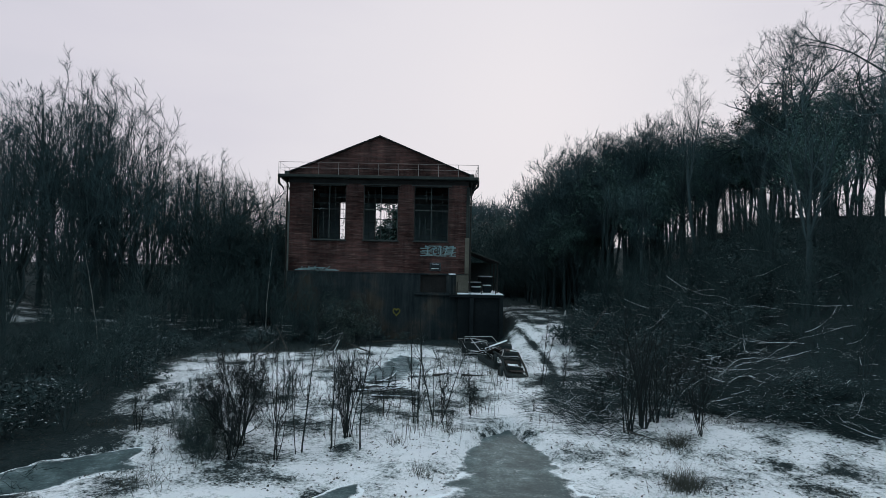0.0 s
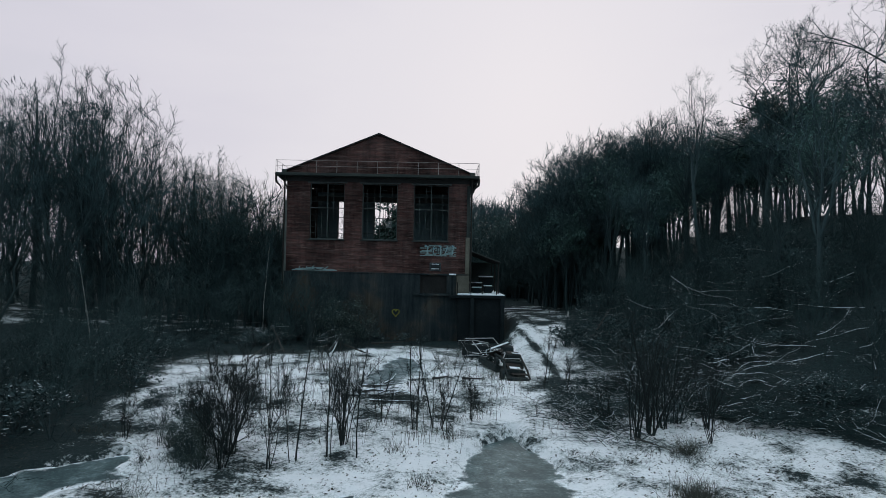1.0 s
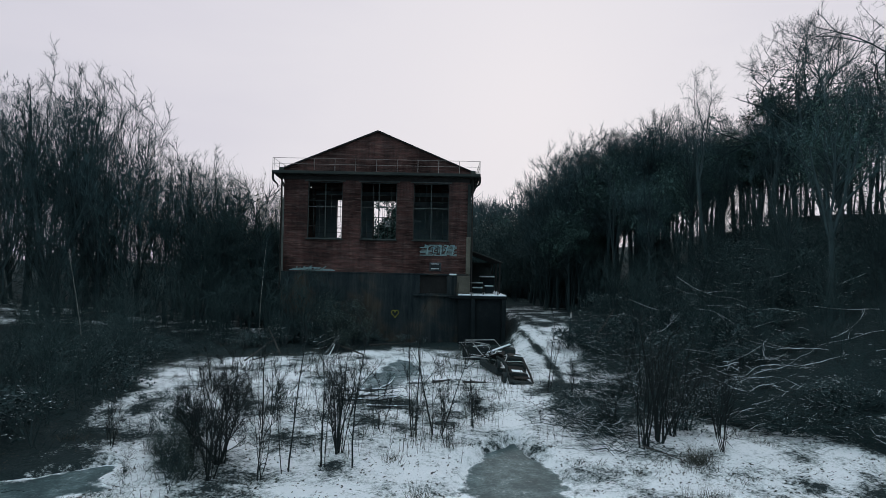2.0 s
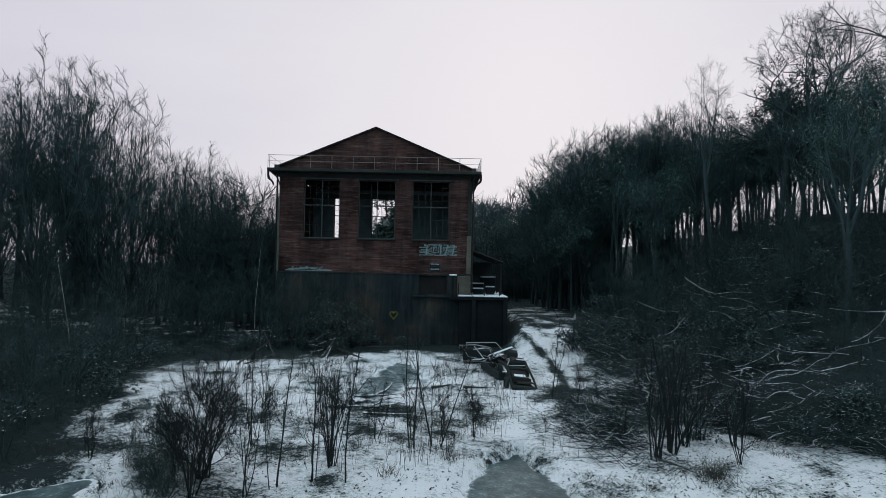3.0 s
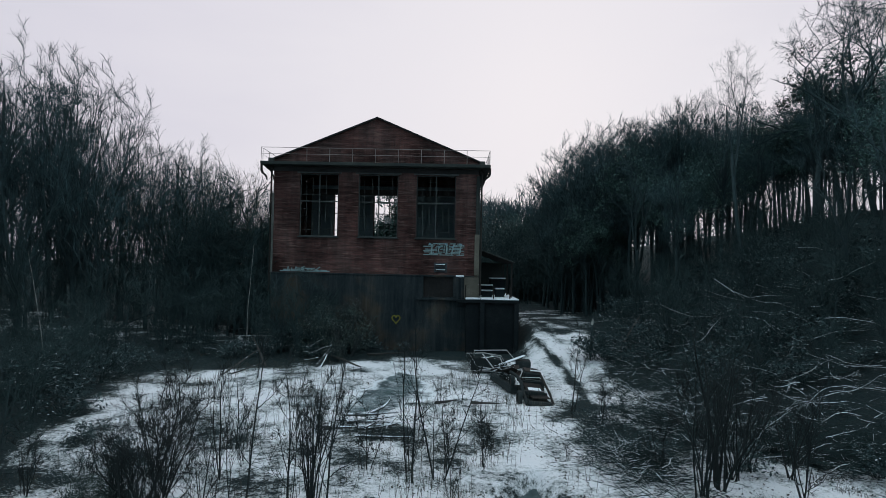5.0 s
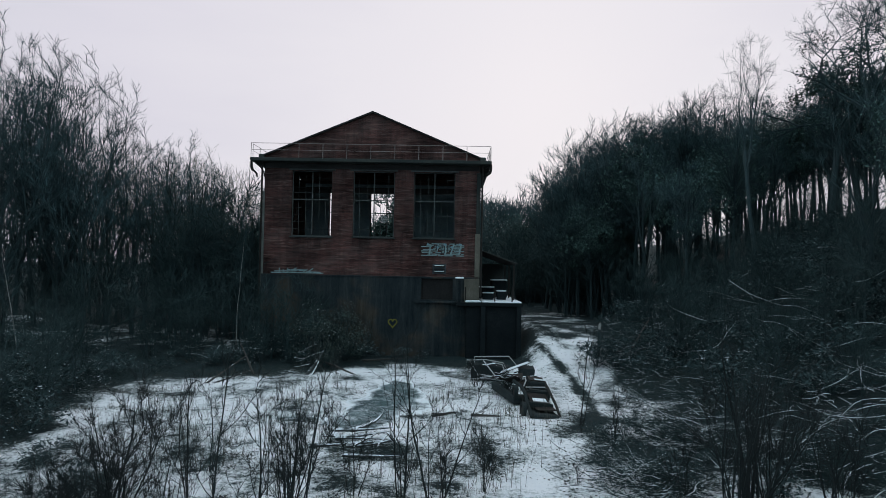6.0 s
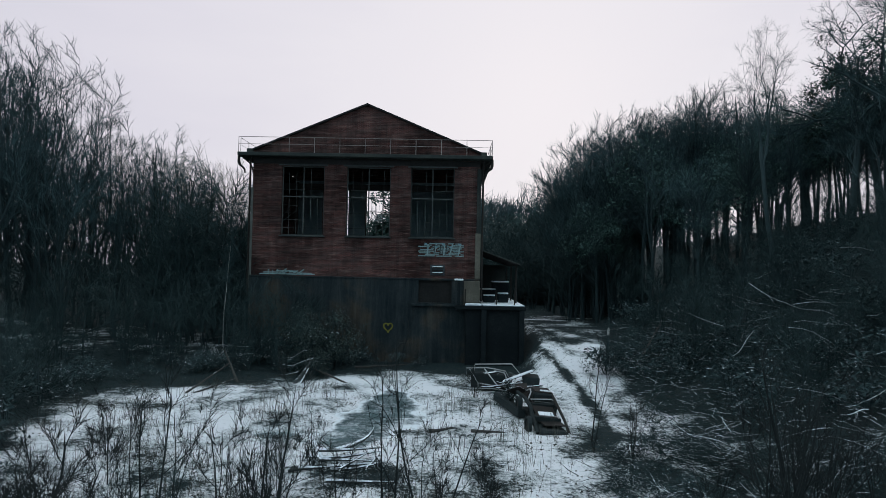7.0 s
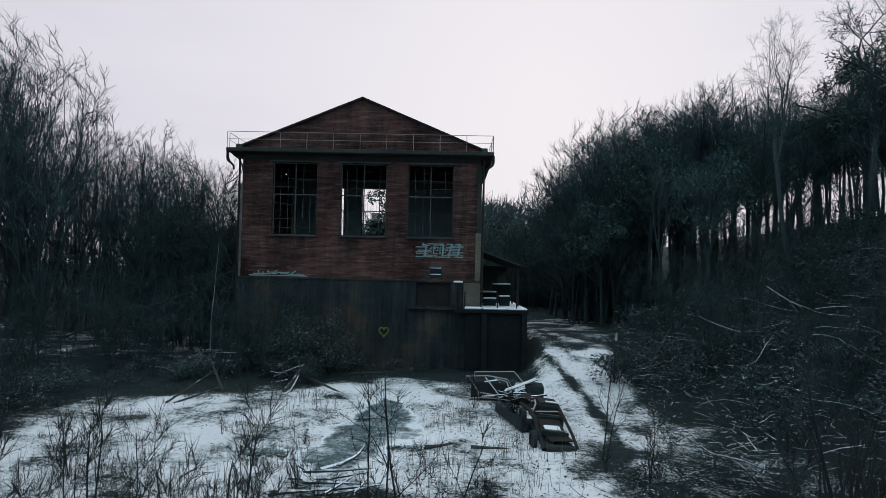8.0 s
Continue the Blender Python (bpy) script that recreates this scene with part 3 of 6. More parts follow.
def steel_window(hall, x0, x1, z0, z1, y, rng, whole):
    """A rusted steel window: frame, centre mullion, transom and what is left of its glazing bars and panes."""
    win = empty("window")
    win.parent = hall
    fr = bmesh.new()
    for q in ((x0, z0, x0 + 0.07, z1), (x1 - 0.07, z0, x1, z1), (x0 + 0.07, z0, x1 - 0.07, z0 + 0.07), (x0 + 0.07, z1 - 0.07, x1 - 0.07, z1)):
        add_box(fr, q[0], y, q[1], q[2], y + 0.07, q[3])
    part("frame", fr, "window_steel", win)
    cx, tz = (x0 + x1) / 2, z0 + (z1 - z0) * 0.56
    part("mullion", box(cx - 0.035, y - 0.02, z0 + 0.07, cx + 0.035, y + 0.08, z1 - 0.07), "window_steel", win)
    part("transom", box(x0 + 0.07, y - 0.035, tz - 0.035, x1 - 0.07, y - 0.021, tz + 0.035), "window_steel", win)
    cols, rows = 6, 9
    for k in range(1, cols):
        if k == cols // 2:
            continue
        x = x0 + (x1 - x0) * k / cols
        lo, hi = z0 + 0.07, z1 - 0.07
        if rng.random() > whole:
            if rng.random() < 0.5:
                hi = tz
            else:
                lo = z0 + (z1 - z0) * rng.uniform(0.2, 0.7)
        bend = pose(x, y + 0.03, lo, rng.gauss(0, 0.5), rng.gauss(0, 0.7), 0)
        part("glazing_bar", box(-0.011, -0.02, 0.0, 0.011, 0.02, (hi - lo) * rng.uniform(0.9, 0.985), 0.0, bend), "window_steel", win)
    for k in range(1, rows):
        z = z0 + (z1 - z0) * k / rows
        for a, b in ((x0 + 0.07, cx - 0.05), (cx + 0.05, x1 - 0.07)):
            if rng.random() < whole:
                if rng.random() > whole:
                    a, b = (a, a + (b - a) * 0.4) if rng.random() < 0.5 else (b - (b - a) * 0.4, b)
                sag = pose(a, y + 0.03, z, 0, rng.gauss(0, 1.6), 0)
                part("glazing_bar", box(0.0, -0.015, -0.010, (b - a) * 0.99, 0.015, 0.010, 0.0, sag), "window_steel", win)
    for k in range(cols):
        for j in range(rows):
            if rng.random() < 0.025 * whole:
                a, z = x0 + (x1 - x0) * k / cols, z0 + (z1 - z0) * j / rows
                p = part("pane", box(a + 0.03, y + 0.028, z + 0.03, a + (x1 - x0) / cols - 0.03, y + 0.032, z + (z1 - z0) / rows - 0.03), "glass", win, "dirty surviving window pane")
    part("sill", box(x0 - 0.1, y - 0.35, z0 - 0.1, x1 + 0.1, y + 0.25, z0 - 0.004, 0.02), "dark_concrete", win)
    return win


def handrail(hall, name, a, b, n, skip=()):
    """A tubular railing from a to b with posts, a top rail and a middle rail."""
    rail = empty(name)
    rail.parent = hall
    a, b = Vector(a), Vector(b)
    for k in range(n + 1):
        if k in skip:
            continue
        p = a.lerp(b, k / n)
        part("post", rod(p, p + Vector((0, 0, 1.03)), 0.02), "rail_steel", rail)
    for h, r in ((1.03, 0.018), (0.55, 0.013)):
        part("rail", rod(a + Vector((0, 0, h)), b + Vector((0, 0, h)), r), "rail_steel", rail)
    return rail


def strokes(name, parent, lines, y, material, r):
    """Flat painted strokes on a wall that faces the camera's side, 4 mm proud."""
    bm = bmesh.new()
    for k, (xa, za, xb, zb) in enumerate(lines):
        d = Vector((xb - xa, 0, zb - za)).normalized()
        s = Vector((-d.z, 0, d.x)) * r
        a, b = Vector((xa, y - 0.0004 * k, za)) - d * r * 0.6, Vector((xb, y - 0.0004 * k, zb)) + d * r * 0.6
        vs = [bm.verts.new(p) for p in (a - s, b - s, b + s, a + s)]
        bm.faces.new(vs)
    return part(name, bm, material, parent)


def build_hall():
    rng = random.Random(11)
    hall = empty("industrial_building")
    tagged(hall, "derelict red brick pit hall with empty steel windows and gabled roof", "building")
    op = [(a, b, SILL, HEAD) for a, b in WINDOWS]
    back_op = [(a, b, SILL, HEAD) for a, b in BACK_WINDOWS]
    part("wall", wall_sheet(X0, X1, 6.1, EAVES, op, Y0, 0.5), "brick", hall, "soot-dark red brick front wall with three tall openings")
    part("wall", wall_sheet(X0, X1, 0.0, EAVES, back_op, Y1 - 0.5, 0.5), "brick", hall)
    # Lining added inside the walls; its grey-green stands for haze in the hall.
    part("inner_lining", wall_sheet(X0 + 0.52, X1 - 0.52, 6.16, EAVES - 0.02, back_op, Y1 - 0.53, 0.026), "haze_grey", hall, "pale grey-green lining added to lift the dark interior")
    part("inner_lining", box(X1 - 0.53, Y0 + 0.52, 6.16, X1 - 0.504, Y1 - 0.55, EAVES - 0.02), "haze_grey", hall)
    part("crane_beam", box(X0 + 0.52, 60.2, 12.5, X1 - 0.55, 60.5, 12.95, 0.01), "rusty_steel", hall)
    for x in (X0, X1 - 0.5):
        part("wall", wall_sheet(Y0 + 0.5, Y1 - 0.5, 0.0, EAVES, [], x, 0.5, True), "brick", hall)
    door = (-1.9, 0.35, 4.45, 5.95)
    part("lower_wall", wall_sheet(X0 - 0.02, X1 + 0.02, -0.6, 5.98, [door], Y0 - 0.12, 0.62), "shaded_mossy_concrete", hall, "mossy concrete lower storey, brush shade in its dark tones")
    part("string_course", box(X0 - 0.04, Y0 - 0.16, 5.98, X1 + 0.04, Y0 + 0.5, 6.1, 0.02), "shaded_mossy_concrete", hall)
    part("door", box(-1.9, Y0 + 0.1, 4.45, 0.35, Y0 + 0.18, 5.95), "roof_felt", hall, "dark rusted steel doors")
    part("floor_slab", box(X0 + 0.5, Y0 + 0.5, 5.9, X1 - 0.5, Y1 - 0.5, 6.15), "dark_concrete", hall)
    # gables, front and back
    for y in (Y0, Y1 - 0.4):
        bm = bmesh.new()
        prof = ((X0, EAVES), (X1, EAVES), (X1, 14.62), (APEX_X, APEX_Z), (X0, 14.62))
        f = bm.faces.new([bm.verts.new((x, y, z)) for x, z in prof])
        ext = bmesh.ops.extrude_face_region(bm, geom=[f])
        bmesh.ops.translate(bm, verts=[v for v in ext["geom"] if isinstance(v, bmesh.types.BMVert)], vec=(0, 0.4, 0))
        bmesh.ops.recalc_face_normals(bm, faces=bm.faces[:])
        part("gable", bm, "brick", hall, "red brick gable")
    # roof: two slopes with a verge board along the front
    for xe, s in ((X0 - 0.28, -1), (X1 + 0.28, 1)):
        k = (APEX_Z - 14.62) / (X1 - APEX_X if s > 0 else APEX_X - X0)
        ze = 14.62 - 0.28 * k
        bm = bmesh.new()
        vs = [bm.verts.new((x, y, z)) for x, y, z in ((APEX_X, Y0 - 0.22, APEX_Z), (xe, Y0 - 0.22, ze), (xe, Y1 + 0.2, ze), (APEX_X, Y1 + 0.2, APEX_Z))]
        f = bm.faces.new(vs)
        ext = bmesh.ops.extrude_face_region(bm, geom=[f])
        bmesh.ops.translate(bm, verts=[v for v in ext["geom"] if isinstance(v, bmesh.types.BMVert)], vec=(0, 0, 0.12))
        bmesh.ops.recalc_face_normals(bm, faces=bm.faces[:])
        part("roof", bm, "roof_felt", hall, "dark felted roof slope")
    part("kneeler", box(X0 - 0.42, Y0 - 0.25, 14.42, X0 - 0.02, Y0 + 0.5, 14.72, 0.03), "dark_concrete", hall)
    part("kneeler", box(X1 + 0.02, Y0 - 0.25, 14.42, X1 + 0.42, Y0 + 0.5, 14.72, 0.03), "dark_concrete", hall)
    # walkway round the eaves with its brackets and railings
    xl, xr, yf = -14.22, 2.95, 55.05
    part("walkway", box(xl, yf, 14.12, xr, Y0 - 0.004, 14.36, 0.03), "dark_concrete", hall, "concrete eaves walkway")
    part("walkway", box(xl, Y0, 14.12, X0 - 0.004, Y1, 14.36, 0.03), "dark_concrete", hall)
    part("walkway", box(X1 + 0.004, Y0, 14.12, xr, Y1, 14.36, 0.03), "dark_concrete", hall)
    handrail(hall, "railing", (xl + 0.06, yf + 0.06, 14.36), (xr - 0.06, yf + 0.06, 14.36), 10, (1,))
    handrail(hall, "railing", (xl + 0.06, yf + 0.5, 14.36), (xl + 0.06, Y1, 14.36), 7)
    handrail(hall, "railing", (xr - 0.06, yf + 0.5, 14.36), (xr - 0.06, Y1, 14.36), 7)
    for x, s in ((X0, -1), (X1, 1)):
        for y in (56.15, 59.8, 63.5, 67.2):
            V, F = [], []
            pts = [Vector((x + s * (0.05 + 0.72 * math.sin(a)), y, 14.1 - 0.95 * (1 - math.cos(a)) - 0.05)) for a in np.linspace(1.45, 0.1, 6)]
            pts = [Vector((x + s * 0.04, y, 13.1)), Vector((x + s * 0.12, y, 13.45)), Vector((x + s * 0.32, y, 13.8)), Vector((x + s * 0.72, y, 14.1))]
            tube(V, F, pts, [0.06] * 4, 6)
            part_raw("bracket", V, F, "rusty_steel", hall)
    # broken downpipe elbows hanging at the corners
    for x, s in ((X0, -1), (X1, 1)):
        V, F = [], []
        tube(V, F, [Vector((x + s * a, 55.25, z)) for a, z in ((0.76, 14.14), (0.76, 13.72), (0.68, 13.5), (0.5, 13.36), (0.36, 13.2), (0.32, 12.95))], [0.1, 0.1, 0.1, 0.08, 0.07, 0.05], 7)
        part_raw("pipe_end", V, F, "rusty_steel", hall)
    # beams over the openings
    for a, b in WINDOWS:
        part("lintel", box(a - 0.22, Y0 - 0.10, HEAD, b + 0.22, Y0 - 0.004, HEAD + 0.1), "window_steel", hall, "steel lintel beam")
        steel_window(hall, a, b, SILL, HEAD, Y0 + 0.22, rng, 0.62)
    for a, b in BACK_WINDOWS:
        steel_window(hall, a, b, SILL, HEAD, Y1 - 0.3, rng, 0.7)
    # Dark strip laid over the brick as the shadow below the walkway.
    part("ring_beam", box(X0 + 0.02, Y0 - 0.06, HEAD + 0.12, X1 - 0.02, Y0 - 0.004, EAVES - 0.004), "roof_felt", hall, "dark band drawn as the shadow under the eaves")
    # corner piers and downpipes
    part("corner_pier", box(X1 - 0.26, Y0 - 0.10, 6.12, X1 + 0.10, Y0 - 0.004, 9.2, 0.02), "pale_render", hall, "pale rendered corner pier")
    part("corner_pier", box(X1 - 0.2, Y0 - 0.09, 9.2, X1 + 0.09, Y0 - 0.004, 13.6, 0.02), "dark_concrete", hall)
    part("pier_base", box(X1 - 0.98, Y0 - 0.30, 4.3, X1 + 0.10, Y0 - 0.124, 5.97, 0.03), "pale_render", hall, "stained yellowish concrete pier base")
    part("corner_pier", box(X0 - 0.10, Y0 - 0.08, 5.2, X0 + 0.06, Y0 - 0.004, 12.1, 0.02), "weathered_concrete", hall)
    for x in (X0 - 0.16, X1 + 0.2):
        part("downpipe", rod((x, Y0 - 0.1, 4.6), (x, Y0 - 0.1, 14.1), 0.07, 8), "rusty_steel", hall)
    # ledge with a thin snow line, and the louvre
    part("ledge", box(-2.4, Y0 - 0.4, 4.22, 1.0, Y0 - 0.124, 4.36, 0.02), "shaded_mossy_concrete", hall)
    vent = empty("louvre")
    vent.parent = hall
    part("frame", box(-1.12, Y0 - 0.07, 6.3, -0.15, Y0 - 0.004, 7.02, 0.01), "dark_paint", vent)
    for z in (6.42, 6.62, 6.82):
        part("slat", box(-1.02, Y0 - 0.2, z, -0.25, Y0 - 0.074, z + 0.05, 0.0), "rusty_steel", vent)
    for z in (6.42, 6.82):
        part("slat_snow", box(-0.98, Y0 - 0.21, z + 0.053, -0.3, Y0 - 0.09, z + 0.1, 0.015), "snow", vent, "strip of snow")
    # painted marks that cannot be read, as plain strokes
    lines = []
    for k in range(9):
        z, x = 7.62 + 0.105 * k, -1.95 + 0.5 * rng.random() * (k % 3)
        while x < 1.0:
            w = rng.uniform(0.3, 1.1)
            lines.append((x, z, min(x + w, 1.1), z + rng.uniform(-0.01, 0.01)))
            x += w + rng.uniform(0.1, 0.45)
    strokes("graffiti", hall, lines, Y0 - 0.004, "pale_paint", 0.034)
    lines = [(-1.4 + 0.55 * k + rng.uniform(-0.1, 0.1), 7.7, -1.3 + 0.55 * k, 8.4) for k in range(5)]
    strokes("graffiti", hall, lines, Y0 - 0.012, "pale_paint", 0.05)
    lines = []
    for k in range(7):
        x = -1.7 + 0.4 * k
        lines += [(x, 7.75, x + 0.05, 8.35), (x, 8.35, x + 0.24, 8.3)] + ([(x + 0.22, 8.3, x + 0.2, 7.8)] if k % 2 else [(x, 7.75, x + 0.25, 7.78)])
    strokes("graffiti", hall, lines[6:14], Y0 - 0.016, "dark_paint", 0.03)
    strokes("graffiti", hall, [(x + 0.08, 8.45 - 0.2 * (k % 2), x + 0.2, 8.4 - 0.2 * (k % 2)) for k, x in enumerate((-1.6, -0.9, -0.4, 0.1, 0.7))], Y0 - 0.022, "blue_paint", 0.06)
    lines = [(-12.75, 6.2, -9.0, 6.2), (-12.5, 6.3, -11.0, 6.32), (-11.6, 6.42, -10.2, 6.4), (-10.2, 6.28, -9.2, 6.26)]
    strokes("graffiti", hall, lines, Y0 - 0.012, "pale_paint", 0.035)
    lines = [(-12.2 + 0.3 * k + rng.uniform(-0.1, 0.1), 6.24 + rng.uniform(0, 0.1), -12.1 + 0.33 * k + rng.uniform(-0.15, 0.2), 6.4 + rng.uniform(-0.05, 0.16)) for k in range(8)]
    strokes("graffiti", hall, lines, Y0 - 0.02, "pale_paint", 0.04)
    ring = [(0.30 * math.sin(a) ** 3, 0.021 * (13 * math.cos(a) - 5 * math.cos(2 * a) - 2 * math.cos(3 * a) - math.cos(4 * a))) for a in np.linspace(0, 2 * math.pi, 21)]
    strokes("graffiti", hall, [(-3.9 + p[0], 2.75 + p[1], -3.9 + q[0], 2.75 + q[1]) for p, q in zip(ring, ring[1:])], Y0 - 0.126, "yellow_paint", 0.045)
    return hall


build_hall()


def build_platform():
    """The loading platform and lean-to at the side of the hall."""
    dock = empty("loading_platform")
    tagged(dock, "concrete loading platform with snow on top beside the brick hall", "platform")
    part("deck", box(0.6, 54.6, 4.12, 5.25, 66.0, 4.36, 0.03), "shaded_concrete", dock)
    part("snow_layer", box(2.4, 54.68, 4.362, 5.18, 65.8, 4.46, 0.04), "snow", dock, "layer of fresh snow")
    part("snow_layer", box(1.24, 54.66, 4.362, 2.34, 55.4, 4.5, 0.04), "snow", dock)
    part("wall", box(1.3, 55.2, -0.2, 2.1, 55.7, 4.12), "shaded_concrete", dock)
    part("wall", box(2.3, 57.6, -0.2, 4.7, 57.9, 4.12), "shaded_concrete", dock)
    part("wall", box(4.75, 55.4, -0.2, 5.05, 65.9, 4.12), "shaded_concrete", dock)
    # Sheet added to stand for the black void below the deck.
    part("wall", box(1.3, 54.86, -0.2, 5.08, 55.1, 4.12, 0.02), "shaded_concrete", dock, "black sheet wall standing for the void under the deck")
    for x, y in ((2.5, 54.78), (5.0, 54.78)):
        part("pillar", box(x - 0.16, y - 0.16, -0.2, x + 0.16, y + 0.16, 4.12, 0.02), "shaded_concrete", dock)
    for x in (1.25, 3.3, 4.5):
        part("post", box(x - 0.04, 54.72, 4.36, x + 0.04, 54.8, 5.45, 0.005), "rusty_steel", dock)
    part("gate_post", box(0.74, 54.95, 4.36, 0.92, 55.2, 6.0, 0.02), "shaded_concrete", dock)
    part("post_snow", box(0.52, 54.9, 6.004, 1.12, 55.3, 6.12, 0.03), "snow", dock, "snow cap")
    lean = empty("lean_to_roof")
    tagged(lean, "sagging dark lean-to roof on thin posts over the platform", "roof")
    bm = bmesh.new()
    vs = [bm.verts.new(p) for p in ((2.27, 56.2, 8.05), (4.95, 56.2, 7.1), (4.95, 66.0, 7.1), (2.27, 66.0, 8.05))]
    f = bm.faces.new(vs)
    ext = bmesh.ops.extrude_face_region(bm, geom=[f])
    bmesh.ops.translate(bm, verts=[v for v in ext["geom"] if isinstance(v, bmesh.types.BMVert)], vec=(0, 0, 0.09))
    bmesh.ops.recalc_face_normals(bm, faces=bm.faces[:])
    part("roof_sheet", bm, "roof_felt", lean)
    V, F = [], []
    tube(V, F, [Vector((2.27, 56.15, 8.1)), Vector((4.98, 56.15, 7.14))], [0.03, 0.03], 6)
    part_raw("verge", V, F, "window_steel", lean)
    for y in (57.5, 61.5, 65.6):
        part("post", box(4.8, y, 4.36, 4.92, y + 0.12, 7.08), "rusty_steel", lean)
    part("back_wall", box(2.4, 65.7, 4.5, 4.75, 65.9, 7.2), "dark_concrete", lean)
    # snow-topped concrete blocks left on the deck
    rng = random.Random(3)
    for x, y, w, d, h in ((3.0, 57.9, 0.8, 0.5, 0.45), (4.0, 58.2, 0.7, 0.5, 0.6), (3.0, 61.0, 1.3, 0.7, 0.8), (4.1, 62.5, 1.3, 0.7, 1.35)):
        blk = empty("concrete_block", pose(x, y, 4.46, 0, 0, rng.uniform(-20, 20)))
        tagged(blk, "broken concrete block capped with snow on the platform", "block", "blocks on the platform")
        # Darkened block colour stands in for shade on the deck.
        part("body", box(-w / 2, -d / 2, -0.02, w / 2, d / 2, h, 0.04), "shaded_concrete", blk)
        part("snow_cap", box(-w / 2 - 0.02, -d / 2 - 0.02, h + 0.002, w / 2 + 0.02, d / 2 + 0.02, h + 0.1, 0.04), "snow", blk, "cap of snow")


build_platform()


def brush_edge(y):
    return interp(y, ((24, 19), (26.5, 16.4), (28.5, 13.2), (31, 10.0), (33.5, 7.8), (40, 9.0), (46, 9.8), (54, 11.2), (62, 13)))


# ---- trees, shrubs and saplings ----
def side_way(d, angle, turn):
    u = d.orthogonal().normalized()
    w = d.cross(u)
    return (d * math.cos(angle) + (u * math.cos(turn) + w * math.sin(turn)) * math.sin(angle)).normalized()


def limb(V, F, rng, p, d, length, r, segs, wander, lift, sides, tip=True, end=0.25):
    """One crooked tapering limb; gives its points, ways and radii."""
    pts, ways, radii = [p.copy()], [d.copy()], [r]
    for k in range(segs):
        d = (d + Vector((rng.gauss(0, wander), rng.gauss(0, wander), rng.gauss(0, wander) + lift))).normalized()
        p = p + d * (length / segs)
        pts.append(p.copy())
        ways.append(d.copy())
        radii.append(r * (1 - (1 - end) * (k + 1) / segs))
    tube(V, F, pts, radii, sides, tip)
    return pts, ways, radii


def along(pts, ways, radii, t):
    s = min(len(pts) - 1.001, t * (len(pts) - 1))
    i = int(s)
    f = s - i
    return pts[i].lerp(pts[i + 1], f), ways[i + 1], radii[i] * (1 - f) + radii[min(i + 1, len(radii) - 1)] * f


def grow(rng, high, girth, limbs, start, spread, reach, lift, branches, twigs, twig_len, twig_r, stems=1, wander=0.07, droop=0.0, coarse=False, taper=0.06, flare=0.17):
    """Vertex and face lists of trunk and crown of a bare tree."""
    trunks, CV, CF = [], [], []
    for s in range(stems):
        TV, TF = [], []
        trunks.append((TV, TF))
        lean = Vector((rng.gauss(0, 0.03), rng.gauss(0, 0.03), 1)) if stems == 1 else Vector((rng.gauss(0, flare), rng.gauss(0, flare), 1)) if s else Vector((rng.gauss(0, 0.03), rng.gauss(0, 0.03), 1))
        h = high * (1 if s == 0 else rng.uniform(0.65, 0.95))
        base = Vector((0, 0, -0.3)) if stems == 1 else Vector((rng.gauss(0, 0.02 * high), rng.gauss(0, 0.02 * high), -0.2))
        stem = limb(TV, TF, rng, base, lean.normalized(), h, girth * (1 if s == 0 else rng.uniform(0.5, 0.9)), 5 if coarse else 9, wander * 0.6, 0.04, 7 if stems == 1 else 4, True, taper)
        n = max(3, int(limbs / (stems ** 0.6)))
        for k in range(n):
            t = start + (1 - start) * (k + rng.random() * 0.9) / n
            p, d, r = along(*stem, t)
            ang = radians(rng.gauss(spread, 9)) * (1.1 - 0.4 * t)
            w = side_way(d, ang, k * 2.4 + rng.uniform(-0.5, 0.5))
            ln = h * reach * (1.15 - 0.75 * t) * rng.uniform(0.7, 1.2)
            b1 = limb(CV, CF, rng, p, w, ln, min(r * 0.62, 0.012 * ln + 0.02), 3 if coarse else 5, wander * 1.5, lift, 3 if coarse else 4)
            for j in range(branches):
                t2 = 0.2 + 0.8 * (j + rng.random()) / branches
                p2, d2, r2 = along(*b1, t2)
                w2 = side_way(d2, radians(rng.gauss(spread * 0.85, 12)), rng.uniform(0, 6.3))
                l2 = ln * 0.42 * (1.25 - 0.6 * t2) * rng.uniform(0.6, 1.25)
                b2 = limb(CV, CF, rng, p2, w2, l2, max(r2 * 0.55, twig_r * 1.2), 2 if coarse else 3, wander * 1.8, lift * 1.3 - droop * 0.3, 3)
                for i in range(twigs):
                    t3 = 0.15 + 0.85 * (i + rng.random()) / twigs
                    p3, d3, r3 = along(*b2, t3)
                    w3 = side_way(d3, radians(rng.gauss(spread * 0.8, 12)), rng.uniform(0, 6.3))
                    limb(CV, CF, rng, p3, w3, twig_len * rng.uniform(0.5, 1.35), twig_r, 1, wander * 1.6, lift * 1.5 - droop, 3)
    return trunks, CV, CF


def tree_kind(name, label, seed, bark="bark", twig="twigs", group="", **kw):
    rng = random.Random(seed)
    trunks, CV, CF = fork_tree(rng, **kw) if "levels" in kw else fan_tree(rng, **kw) if "ends" in kw else grow(rng, **kw)
    t = empty(name)
    tagged(t, label, "tree" if name.endswith("tree") else "shrub" if "shrub" in name else "sapling", group)
    for TV, TF in trunks:
        part_raw("trunk" if len(trunks) == 1 else "stem", TV, TF, bark, t)
    part_raw("crown", CV, CF, twig, t)
    return t


